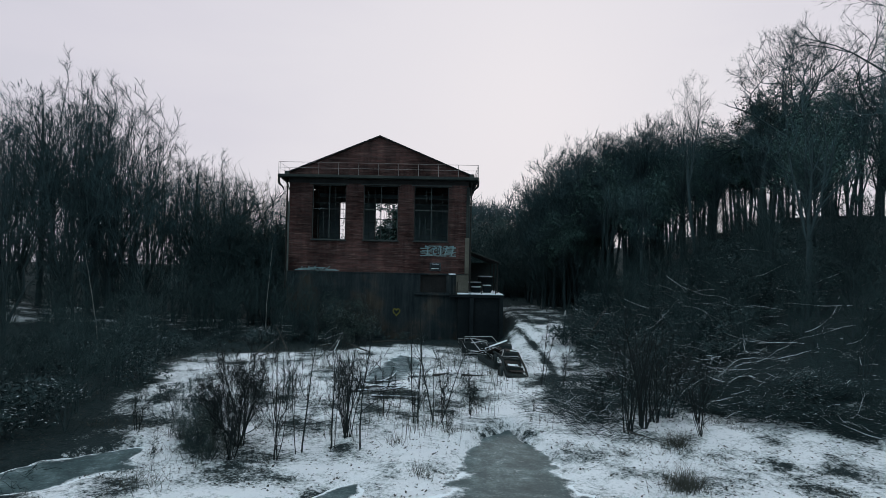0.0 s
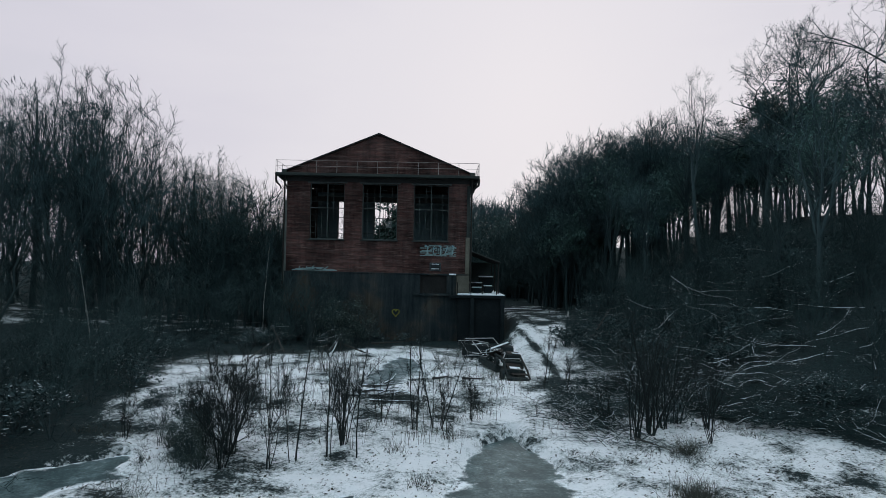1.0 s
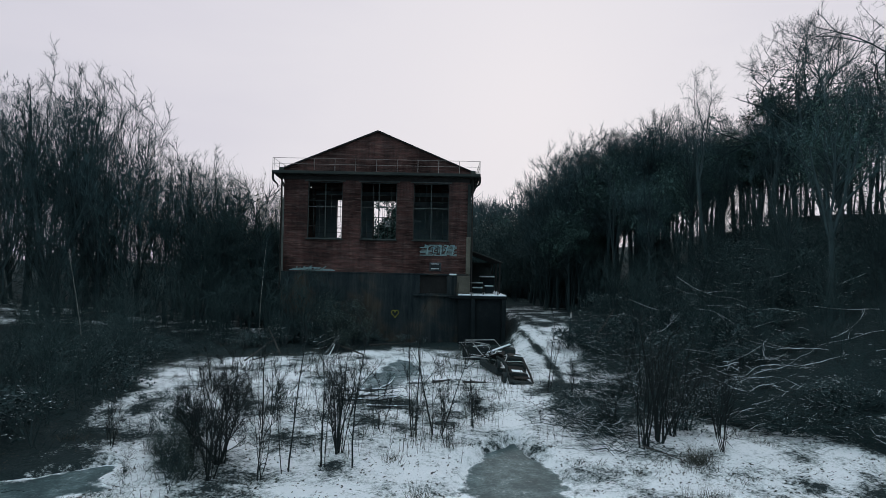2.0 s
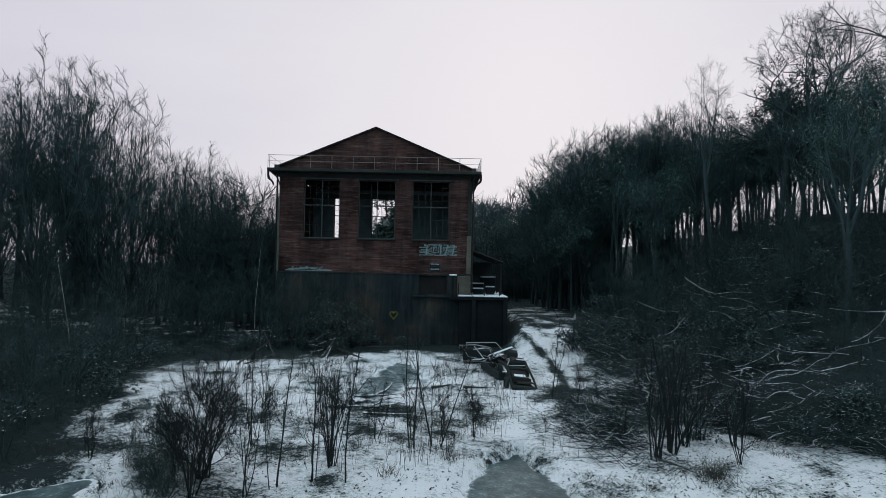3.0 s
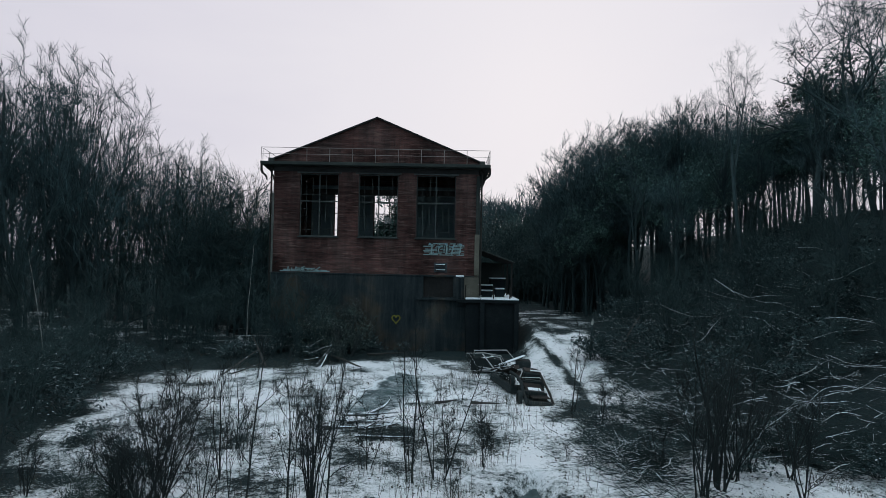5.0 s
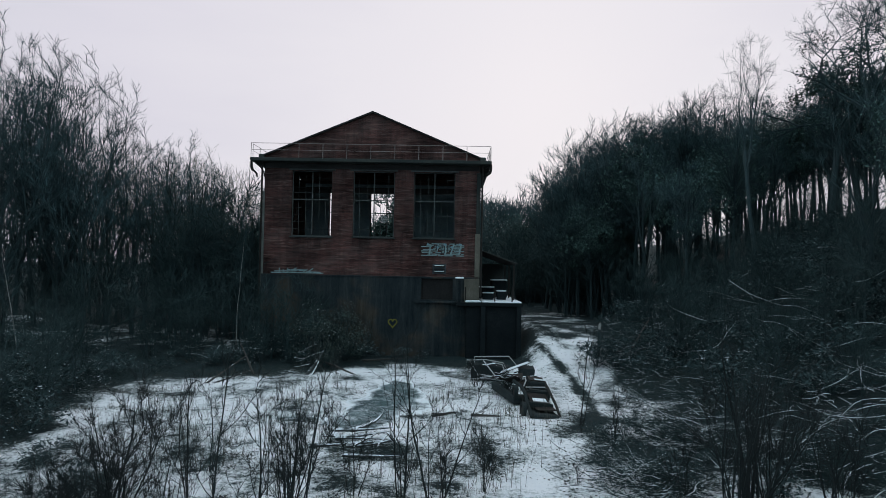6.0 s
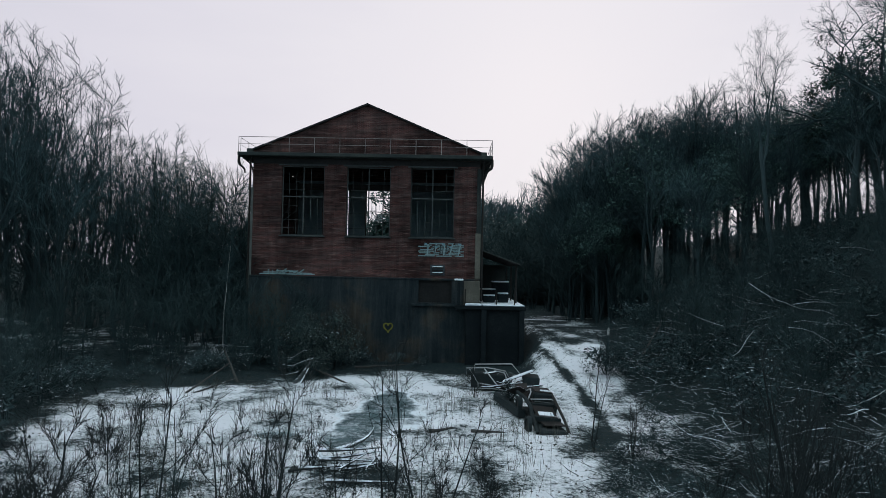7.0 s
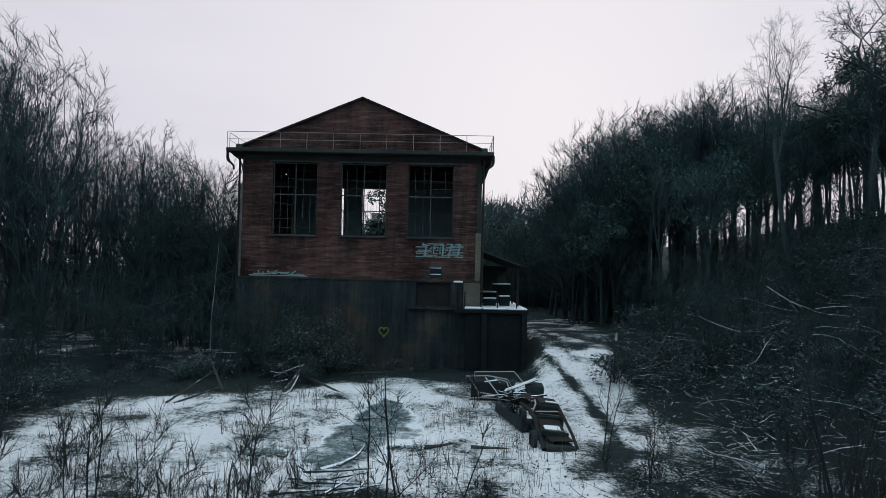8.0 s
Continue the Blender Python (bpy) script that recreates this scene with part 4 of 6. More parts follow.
def fork_tree(rng, high, girth, clear, mains, levels, angle, wander, lift, shoots, shoot_len, shoot_r, splay=20, droop=0.0, keep=0.8, extra=0.3, wide=0.33, heart=0.5):
    """A bare tree that forks again and again: stems divide into limbs, limbs into branches set with fine shoots."""
    TV, TF, CV, CF = [], [], [], []
    stem = limb(TV, TF, rng, Vector((0, 0, -0.3)), Vector((rng.gauss(0, 0.04), rng.gauss(0, 0.04), 1)).normalized(), high * clear + 0.3, girth, 4, wander * 0.4, 0.02, 7, False, 0.8)
    total = sum(keep ** k for k in range(levels))
    first = high * (1 - clear) / total * 1.06
    crown = Vector((0, 0, high * heart))

    def beyond(p):
        """Outside the rounded crown."""
        q = p - crown
        return (q.x * q.x + q.y * q.y) / (high * wide) ** 2 + (max(q.z, 0) / (high * (1 - heart))) ** 2 > 1

    def divide(p, d, ln, r, level):
        if beyond(p + d * ln):
            ln *= 0.72
            if beyond(p + d * ln):
                ln *= 0.6
                d = (d + Vector((0, 0, 0.5))).normalized()
                level = max(level, levels - 2)
        segs = 3 if level < 2 else 2 if level < 4 else 1
        LV, LF = (TV, TF) if level < 2 else (CV, CF)
        b = limb(LV, LF, rng, p, d, ln, r, segs, wander, lift, 5 if level == 0 else 4 if level == 1 else 3, level == levels - 1, 0.8 if level < levels - 1 else 0.4)
        for k in range(shoots if level >= 2 else 1):
            q, w, rr = along(*b, rng.uniform(0.15, 1.0))
            w = side_way(w, radians(rng.uniform(18, 55)), rng.uniform(0, 6.3))
            w = (w + Vector((0, 0, lift * 5 - droop))).normalized()
            limb(CV, CF, rng, q, w, shoot_len * rng.uniform(0.5, 1.3), shoot_r, 1, 0.0, 0.0, 3)
        if level < levels - 1:
            n = 3 if rng.random() < extra else 2
            turn = rng.uniform(0, 6.3)
            for k in range(n):
                w = side_way(b[1][-1], radians(abs(rng.gauss(angle, angle * 0.35))), turn + k * 6.283 / n + rng.uniform(-0.4, 0.4))
                divide(b[0][-1], w, ln * keep * rng.uniform(0.78, 1.15), b[2][-1] * 0.8, level + 1)

    for k in range(mains):
        w = side_way(stem[1][-1], radians(rng.uniform(0.45, 1.0) * splay), k * 6.283 / mains + rng.uniform(-0.5, 0.5))
        divide(stem[0][-1], w, first * rng.uniform(0.85, 1.1), stem[2][-1] * (0.62 if mains > 1 else 0.9), 0)
    # bring the crown's top to the given height
    zs = sorted(v[2] for v in CV)
    f = high / zs[int(len(zs) * 0.995)]
    return [([Vector(v) * f for v in TV], TF)], [Vector(v) * f for v in CV], CF


def fan_tree(rng, high, girth, clear, mains, ends, wide, sides, side_len, twigs, twig_len, hairs, hair_len, r_twig, r_hair, lift, wander=0.05, heart=0.45, side_ang=40, droop=0.0):
    """A bare tree whose upswept leaders fill a dome, each set with rising side branches, twigs and hair-fine shoots."""
    TV, TF, CV, CF = [], [], [], []
    up = Vector((0, 0, 1))

    def sweep(p, q, r, bow, segs, V, F, n, end):
        """A leader from p to q that leaves outwards and then turns up; gives its points, ways and radii."""
        m = p.lerp(q, 0.5) + Vector(((q.x - p.x) * bow, (q.y - p.y) * bow, -(q - p).length * bow * 0.35))
        pts = []
        for i in range(segs + 1):
            t = i / segs
            k = wander * (q - p).length * 0.25 * math.sin(math.pi * t)
            pts.append(p * (1 - t) ** 2 + m * 2 * t * (1 - t) + q * t * t + Vector((rng.gauss(0, k), rng.gauss(0, k), rng.gauss(0, k))))
        ways = [(pts[min(i + 1, segs)] - pts[max(i - 1, 0)]).normalized() for i in range(segs + 1)]
        radii = [r * (1 - (1 - end) * i / segs) for i in range(segs + 1)]
        tube(V, F, pts, radii, n, end < 0.3)
        return pts, ways, radii

    def dress(b, n, first):
        for j in range(n):
            t = first + (1 - first) * (j + rng.random()) / n
            p, d, r = along(*b, t)
            w = side_way(d, radians(max(12, rng.gauss(side_ang, 9))), j * 2.4 + rng.uniform(-0.6, 0.6))
            sl = side_len * (1.15 - 0.5 * t) * rng.uniform(0.6, 1.2)
            q = limb(CV, CF, rng, p, w, sl, max(r_twig * 1.3, min(r * 0.55, 0.010 * sl + 0.006)), 3, wander * 1.8, lift, 3, True, 0.4)
            for i in range(twigs):
                t2 = 0.12 + 0.88 * (i + rng.random()) / twigs
                p2, d2, r2 = along(*q, t2)
                w2 = side_way(d2, radians(rng.gauss(34, 10)), i * 2.2 + rng.uniform(-0.6, 0.6))
                w2 = (w2 + up * (lift - droop)).normalized()
                tw = limb(CV, CF, rng, p2, w2, twig_len * (1.2 - 0.5 * t2) * rng.uniform(0.55, 1.2), r_twig, 2, wander * 1.6, lift - droop * 0.4, 3)
                for k in range(hairs):
                    p3, d3, r3 = along(*tw, 0.1 + 0.9 * (k + rng.random()) / hairs)
                    w3 = (side_way(d3, radians(rng.gauss(30, 9)), rng.uniform(0, 6.3)) + up * (lift * 1.5 - droop)).normalized()
                    limb(CV, CF, rng, p3, w3, hair_len * rng.uniform(0.5, 1.25), r_hair, 1, 0.0, 0.0, 3)

    stem = limb(TV, TF, rng, Vector((0, 0, -0.3)), Vector((rng.gauss(0, 0.04), rng.gauss(0, 0.04), 1)).normalized(), high * clear + 0.3, girth, 4, wander * 0.5, 0.02, 7, False, 0.75)
    R, z0 = high * wide, high * heart
    for k in range(mains):
        # every main limb feeds its share of the dome
        turn = k * 6.283 / mains + rng.uniform(-0.3, 0.3)
        spread = 0.0 if k == 0 and mains > 3 else 0.42
        q = Vector((math.cos(turn) * R * spread, math.sin(turn) * R * spread, z0 + (high - z0) * rng.uniform(0.15, 0.35)))
        p, d, r = along(*stem, rng.uniform(0.75, 1.0))
        b = sweep(p, q, r * rng.uniform(0.55, 0.7), 0.12, 5, TV, TF, 5, 0.5)
        n = max(1, round(ends / mains))
        for e in range(n):
            a = turn + (e + rng.random() - n / 2) * 6.283 / mains / n * 1.5 if spread else rng.uniform(0, 6.283)
            f = math.sqrt(rng.uniform(0.02, 1.0)) if spread else rng.uniform(0.0, 0.45)
            drop = 1 - 0.72 * f ** 2.4
            top = Vector((math.cos(a) * R * f, math.sin(a) * R * f, z0 + (high - z0) * drop * rng.uniform(0.86, 1.0)))
            t = rng.uniform(0.25, 1.0) if f > 0.7 else rng.uniform(0.6, 1.0)
            p2, d2, r2 = along(*b, t)
            b2 = sweep(p2, top, r2 * rng.uniform(0.5, 0.75), 0.2, 5, TV, TF, 4, 0.16)
            dress(b2, sides, 0.12)
        dress(b, max(2, sides // 2), 0.3)
    zs = sorted(v[2] for v in CV)
    g = high / zs[int(len(zs) * 0.995)]
    return [([Vector(v) * g for v in TV], TF)], [Vector(v) * g for v in CV], CF


TREE_TALLY, TOPS = {}, {}


def top_of(ob):
    """The height of a kind of plant as built."""
    if ob.name not in TOPS:
        TOPS[ob.name] = max(max(v.co.z for v in c.data.vertices) for c in ob.children)
    return TOPS[ob.name]


def plant(kinds, spots, seed, low=0.85, high=1.15, exact=False):
    """Sets copies of the given kinds at spots (x, y, size); the first of each kind is the original, whose size
    the copies take over unless exact."""
    rng = random.Random(seed)
    for k, (x, y, s) in enumerate(spots):
        ob = kinds[k % len(kinds)]
        if glade(x, y) and ob.name in TREE_TALLY:
            continue
        f = s * rng.uniform(low, high)
        if 0.045 * y < x < 0.125 * y and y > 68:
            # the valley's gap stays open to the far woods
            f = min(f, (6.5 + 0.088 * y - height(x, y)) / top_of(ob))
        m = pose(x, y, height(x, y) - 0.05, rng.uniform(-3, 3), rng.uniform(-3, 3), rng.uniform(0, 360)) @ Matrix.Diagonal((f * rng.uniform(0.9, 1.1), f * rng.uniform(0.9, 1.1), f, 1))
        if ob.name in TREE_TALLY:
            copy_thing(ob, m @ Matrix.Diagonal((*[1 / v for v in ob.scale], 1)) if exact else m)
        else:
            TREE_TALLY[ob.name] = 1
            ob.matrix_basis = m


def scatter(seed, n, x0, x1, y0, y1, gap, keep=None):
    """Up to n spots in a rectangle, no two nearer than gap."""
    rng = random.Random(1000 + seed)
    got = []
    for _ in range(n * 30):
        x, y = rng.uniform(x0, x1), rng.uniform(y0, y1)
        if keep and not keep(x, y):
            continue
        if all((x - a) ** 2 + (y - b) ** 2 > gap * gap for a, b in got):
            got.append((x, y))
        if len(got) >= n:
            break
    return got


# tall bare trees of the flat wood: upswept fans of fine twigs
ASH = [tree_kind("ash_tree", "tall bare ash tree with upswept fine twigs", 20 + k, group="trees of the flat wood", high=20, girth=0.23, clear=0.12 + 0.03 * k, mains=5, ends=27, wide=0.3, sides=6, side_len=1.8, twigs=6, twig_len=0.8, hairs=3, hair_len=0.46, r_twig=0.016, r_hair=0.011, lift=0.07, wander=0.06, heart=0.4) for k in range(4)]
# light trees further back
POLE = [tree_kind("young_tree", "slender bare young tree in the far wood", 40 + k, twig="olive_twigs", group="trees of the far wood", high=19, girth=0.14, clear=0.1, mains=3, ends=7, wide=0.14, sides=6, side_len=2.4, twigs=5, twig_len=1.1, hairs=2, hair_len=0.8, r_twig=0.016, r_hair=0.013, lift=0.09, heart=0.45, side_ang=30) for k in range(3)]
# crest trees: clear stems below, crowns above
CREST = [tree_kind("hornbeam_tree", "bare hornbeam with clear stem on the bank", 60 + k, group="trees of the bank", high=15, girth=0.19, clear=0.36, mains=4, ends=12, wide=0.27, sides=4, side_len=1.6, twigs=6, twig_len=0.75, hairs=2, hair_len=0.55, r_twig=0.018, r_hair=0.012, lift=0.06, heart=0.58) for k in range(4)]
OAK = [tree_kind("oak_tree", "gnarled bare oak with crooked spreading limbs", 80 + k, group="oaks of the bank", high=16, girth=0.2, clear=0.4, mains=4, levels=7, angle=30, wander=0.2, lift=0.015, shoots=4, shoot_len=0.55, shoot_r=0.008, splay=52, extra=0.25) for k in range(2)]

flat_front = [(-39.6, 58.0, 0.95), (-36.0, 60.5, 1.06), (-33.2, 57.0, 1.15), (-30.6, 60.0, 1.08), (-27.6, 58.0, 0.93), (-25.2, 61.0, 0.8), (-22.8, 62.5, 0.72), (-20.6, 64.5, 0.66), (-44.0, 60.0, 0.95), (-33.0, 64.0, 1.06), (-42.0, 64.5, 0.95), (-38.4, 66.5, 1.04), (-35.4, 68.5, 1.1), (-30.2, 66.5, 1.02), (-46.5, 66.0, 0.95)]
plant(ASH, flat_front, 1, 0.965, 1.005)
flat_back = [(x, y, (interp(x, ((-52, 18.5), (-40, 19.0), (-34, 20.4), (-29, 18.0), (-25, 15.8), (-20, 13.5))) - height(x, y)) / 20.0) for x, y in scatter(1, 8, -50, -20, 64, 74, 4.6)]
plant(ASH, flat_back, 70, 0.93, 1.03)
flat_edge = [(x, y, 0.74) for x, y in scatter(46, 2, -36, -24, 48, 55, 5.0)]
plant(ASH, flat_edge, 71, 0.85, 1.1)
flat_side = [(x, y, (5.6 + 0.23 * y) / 20) for x, y in scatter(2, 7, -40, -22, 26, 46, 4.0, lambda x, y: x < -22 - (46 - y) * 0.1)]
plant(ASH, flat_side, 2, 0.88, 1.04)
back_belt = [(x, y, 0.9) for x, y in scatter(3, 22, -62, -9, 74, 122, 3.6, lambda x, y: y > 74 + max(0, x + 20) * 1.5)]
plant(POLE, back_belt, 3, 0.9, 1.12)
plant(POLE, [(-19.6, 69, 0.86), (-18.2, 72, 0.9), (-16.8, 70.5, 0.86), (-21.2, 71, 0.92), (-15.6, 73.5, 0.84), (-23.0, 69.5, 0.95)], 45, 0.96, 1.04)
plant(POLE, [(x, y, interp(x, ((-36, 1.08), (-28, 1.02), (-22, 0.92), (-15, 0.84)))) for x, y in scatter(36, 26, -36, -15, 66, 84, 2.0)], 47, 0.9, 1.03)


def bank_top(x, y):
    return interp(x, ((12, 15.5), (16, 21), (20, 23.3), (28, 24.6), (45, 25.5))) - 4.0 * smooth(68, 58, y)


bank_mid = [(x, y, (bank_top(x, y) - height(x, y)) / 15.0) for x, y in scatter(4, 24, 15, 50, 57, 100, 2.9, lambda x, y: x - toe(y) > 2)]
plant(CREST, bank_mid, 4, 0.92, 1.06)


def slope_top(x):
    """The height of the canopy's edge where the bank falls to the valley."""
    return interp(x, ((9.6, 16.0), (11, 18.0), (12.4, 19.7), (15, 21.2), (17, 22.6), (19.5, 23.8), (25, 24.3), (40, 25.0)))


slope_row = [(x, y, slope_top(x) + 0.8) for x, y in scatter(71, 22, 10.2, 27, 71, 83, 1.9, lambda x, y: x > 0.13 * y)]
for x, y, top in ((27.2, 56, 26.2), (30.6, 54, 27.0), (33.8, 57, 26.6), (33.6, 50, 27.6), (36.4, 54, 27.6), (29.0, 59, 25.6)):
    plant([OAK[int(x) % 2] if y < 58 else CREST[int(x * 10) % 4]], [(x, y, (top - height(x, y)) / 15.0)], int(x * 10), 0.98, 1.02)
bank_low = [(x, y, 0.85) for x, y in scatter(5, 16, 15, 26, 88, 130, 3.2)]
plant(POLE, bank_low, 6, 0.8, 1.0)
# thin birches
BIRCH = tree_kind("birch_tree", "slim pale birch with hanging fine twigs", 103, "bark", "twigs", "birches", high=18, girth=0.17, clear=0.52, mains=3, ends=9, wide=0.11, sides=7, side_len=1.4, twigs=7, twig_len=0.8, hairs=4, hair_len=0.5, r_twig=0.007, r_hair=0.0045, lift=0.04, wander=0.09, heart=0.66, droop=0.1)
plant([BIRCH], [(21.6, 54.7, 1.0)], 8, 0.98, 1.02)
SLIM = tree_kind("birch_tree", "slim young birch with pale bark beside the hall", 102, "birch_bark", "twigs", "young birches", high=9, girth=0.056, limbs=10, start=0.5, spread=30, reach=0.22, lift=0.06, branches=4, twigs=6, twig_len=0.8, twig_r=0.009, wander=0.09)
plant([SLIM], [(-15.1, 55.8, 0.9), (-24.5, 46.6, 0.9)], 8, 0.98, 1.02)


def leafy(name, label, category, seed, clumps, leaves, size, spread, high, material, stem_r=0.05, flat=0.35, group="", low=0.25, spray=False):
    """Stems that carry clumps of single small leaves with gaps between, or sprays of bare twigs."""
    rng = random.Random(seed)
    V, F, LV, LF = [], [], [], []
    tall = low > 0.45
    if tall:
        limb(V, F, rng, Vector((0, 0, -0.3)), Vector((0, 0, 1)), high * 0.95, stem_r * 2.2, 6, 0.05, 0.03, 6)
    for c in range(clumps):
        a, q = rng.uniform(0, 6.283), math.sqrt(rng.random())
        top = Vector((math.cos(a) * q * spread, math.sin(a) * q * spread, high * (low + (1 - low) * rng.random()) * (1.15 - 0.6 * q * (1 - low * 0.6))))
        foot = Vector((0, 0, top.z * rng.uniform(0.6, 0.85))) if tall else Vector((top.x * 0.15, top.y * 0.15, -0.1))
        mid = foot.lerp(top, 0.5) + Vector((rng.gauss(0, 0.1), rng.gauss(0, 0.1), 0.1)) * spread * (0.4 if tall else 1.0)
        r = stem_r * (0.5 if tall else 1.0)
        tube(V, F, [foot, mid, top], [r, r * 0.7, r * 0.3], 4, True)
        cr = spread * rng.uniform(0.22, 0.42)
        for k in range(leaves):
            o = Vector((rng.gauss(0, 1), rng.gauss(0, 1), rng.gauss(0, 0.75)))
            o *= cr * 0.6 * min(1.0, 1.5 / max(o.length, 0.01))
            p = top + o
            if p.z < 0.02:
                p.z = abs(p.z) + 0.03
            n = Vector((rng.gauss(0, flat), rng.gauss(0, flat), 1)).normalized() if rng.random() < 0.7 else Vector((rng.gauss(0, 1), rng.gauss(0, 1), rng.gauss(0, 1))).normalized()
            u = n.orthogonal().normalized()
            u.rotate(Matrix.Rotation(rng.uniform(0, 6.283), 3, n))
            w = n.cross(u)
            s = size * rng.uniform(0.5, 1.3)
            i = len(LV)
            if spray:
                u = (o.normalized() * 0.7 + Vector((rng.gauss(0, 0.4), rng.gauss(0, 0.4), 0.7))).normalized()
                w = u.orthogonal().normalized() * 0.17
            LV += [p - u * s, p + w * s * 0.4 + n * s * 0.1, p + u * s, p - w * s * 0.4 + n * s * 0.1]
            LF.append((i, i + 1, i + 2, i + 3))
    t = empty(name)
    tagged(t, label, category, group)
    part_raw("branchwork", V, F, "bark", t)
    part_raw("twigwork" if spray else "leaves", LV, LF, material, t)
    return t


def plant_to(kinds, spots, seed, low, high):
    """Sets copies at spots (x, y, top), each grown to the height of its top."""
    plant(kinds, [(x, y, (top - height(x, y)) / top_of(kinds[k % len(kinds)])) for k, (x, y, top) in enumerate(spots)], seed, low, high, True)


PINE = leafy("pine_tree", "dark evergreen pine crown on a tall stem", "tree", 120, 64, 150, 0.13, 2.5, 15, "needles", 0.07, 0.6, low=0.5)
plant([PINE], [(31.2, 63.6, 1.0), (34.0, 65.0, 0.85)], 9, 0.95, 1.05)
IVY = [leafy("ivy_clad_tree", "dark ivy-clad tree on the wooded bank", "tree", 170 + k, 54, 56, 0.115, 2.9, 12, "ivy", 0.08, 0.6, "ivy-clad trees", 0.6) for k in range(3)]
plant_to(CREST, slope_row, 81, 0.96, 1.03)


def flat_top(x, y):
    """The height of the flat wood's canopy."""
    k = (y - 6) / 56
    return 6.6 + k * interp(x / k, ((-45, 19.6), (-39, 19.0), (-34, 18.1), (-26.4, 13.1), (-22.8, 11.4), (-19.4, 9.7), (-16, 8.5)))


THICK = [leafy("hornbeam_tree", "bare hornbeam with dense dark twigs on the bank", "tree", 180 + k, 64, 44, 0.27, 2.7, 15, "twigs", 0.08, 0.6, "trees of the bank", 0.52, True) for k in range(3)]
plant_to(THICK, [(x, y, flat_top(x, y) - 0.5) for x, y in scatter(76, 7, -42, -17.5, 61, 71, 4.0, lambda x, y: abs(x / y + 0.43) > 0.02)], 87, 0.9, 0.99)
plant_to(THICK, [(x, y, slope_top(x) - 0.2) for x, y in scatter(72, 36, 9.9, 35, 69, 80, 1.7, lambda x, y: x > 0.132 * y)], 82, 0.9, 1.0)
plant(IVY, [(x, y, 0.88 + 0.012 * x) for x, y in scatter(22, 9, 8, 26, 100, 122, 3.0)], 26, 0.85, 1.1)
plant(IVY, [(20.4, 71, 0.95), (24.0, 68, 0.95), (27.4, 66, 0.9), (30.4, 64.5, 0.85), (33.5, 62, 0.9), (23.0, 62.5, 0.75), (36.5, 66, 1.0), (30.2, 57.5, 1.1)], 40, 0.95, 1.1)
plant(IVY, [(x, y, 0.8) for x, y in scatter(23, 5, -15, 0, 80, 96, 2.6)], 27, 0.8, 1.05)
plant(IVY, [(x, y, (17.0 - height(x, y)) / 11.0) for x, y in scatter(24, 6, 20, 36, 40, 56, 4.0, lambda x, y: x > 20 + max(0, y - 39) * 0.85)], 28, 0.8, 1.0)
bank_near = [(x, y, (21.0 + 0.35 * (x - 18) - height(x, y)) / 16.5) for x, y in scatter(61, 30, 18, 46, 33, 60, 3.2, lambda x, y: x > 18 + max(0, y - 39) * 0.85 + max(0, 38 - y) * 0.4)]
plant(CREST + IVY[:1], bank_near, 7, 0.85, 1.05)
# the closed dark canopy over the clear stems of the bank
plant_to(IVY[:2] + THICK[:2], [(x, y, bank_top(x, y) - 1.6) for x, y in scatter(45, 38, 15.5, 46, 58, 84, 2.5, lambda x, y: x - toe(y) > 2)], 60, 0.9, 1.03)
plant_to(THICK + IVY[:2], [(28.6, 57.0, 22.4), (31.4, 55.5, 23.6), (34.2, 56.5, 24.6), (37.0, 57.5, 25.2), (33.0, 52.5, 24.4), (36.2, 51.5, 25.4), (39.4, 53.5, 26.0), (29.8, 60.5, 23.0)], 61, 0.96, 1.02)
BRAMBLE = [leafy("bramble_bush", "dark bramble thicket flecked with snow", "bush", 130 + k, 21, 33, 0.13, 1.7, 2.2, "bramble", 0.02, 0.5, "bramble thickets") for k in range(3)]
HOLLY = [leafy("holly_bush", "dark glossy evergreen bush with small leaves", "bush", 140 + k, 44, 80, 0.085, 1.9, 4.2, "holly", 0.04, 0.6, "evergreen bushes") for k in range(2)]


# brushwood: dense bare shrubs
SHRUB = [tree_kind("bare_shrub", "dense bare shrub of thin dark stems", 150 + k, "bark", "dark_twigs", "undergrowth shrubs", high=4.2, girth=0.035, limbs=12, start=0.12, spread=40, reach=0.45, lift=0.06, branches=3, twigs=4, twig_len=0.85, twig_r=0.011, stems=4, wander=0.12, coarse=True) for k in range(4)]

spots = [(x, y, 1.0) for x, y in scatter(7, 60, -24, -11.5, 19, 43, 1.3, lambda x, y: x < left_edge(y) - 0.3 and x > left_edge(y) - 9 and not (x > -16 and y < 25))]
plant(BRAMBLE[:1] + SHRUB[:2] + BRAMBLE[1:2] + SHRUB[2:], spots, 10, 0.65, 1.1)
spots = [(x, y, 0.7) for x, y in scatter(8, 52, -32, -6, 43.5, 55.4, 1.25, lambda x, y: y > interp(x, ((-20, 43), (-13, 48), (-8, 50.5), (-5, 53))))]
plant(BRAMBLE, spots, 11, 0.6, 1.0)
plant(HOLLY, [(-8.2, 51.3, 0.95), (-6.9, 52.8, 0.85), (-9.4, 54.3, 0.85), (-7.5, 49.6, 0.5)], 12, 0.95, 1.1)
plant(BRAMBLE + SHRUB[:1], [(-10.5, 52.6, 1.0), (-12.6, 53.4, 0.9), (-15.0, 52.6, 0.8), (-11.6, 50.4, 0.65), (-13.9, 49.6, 0.55), (-6.0, 54.4, 0.7), (-4.6, 54.8, 0.5), (-10.0, 50.8, 0.6), (-3.2, 55.0, 0.45), (-1.6, 55.0, 0.4)], 73, 0.95, 1.2)
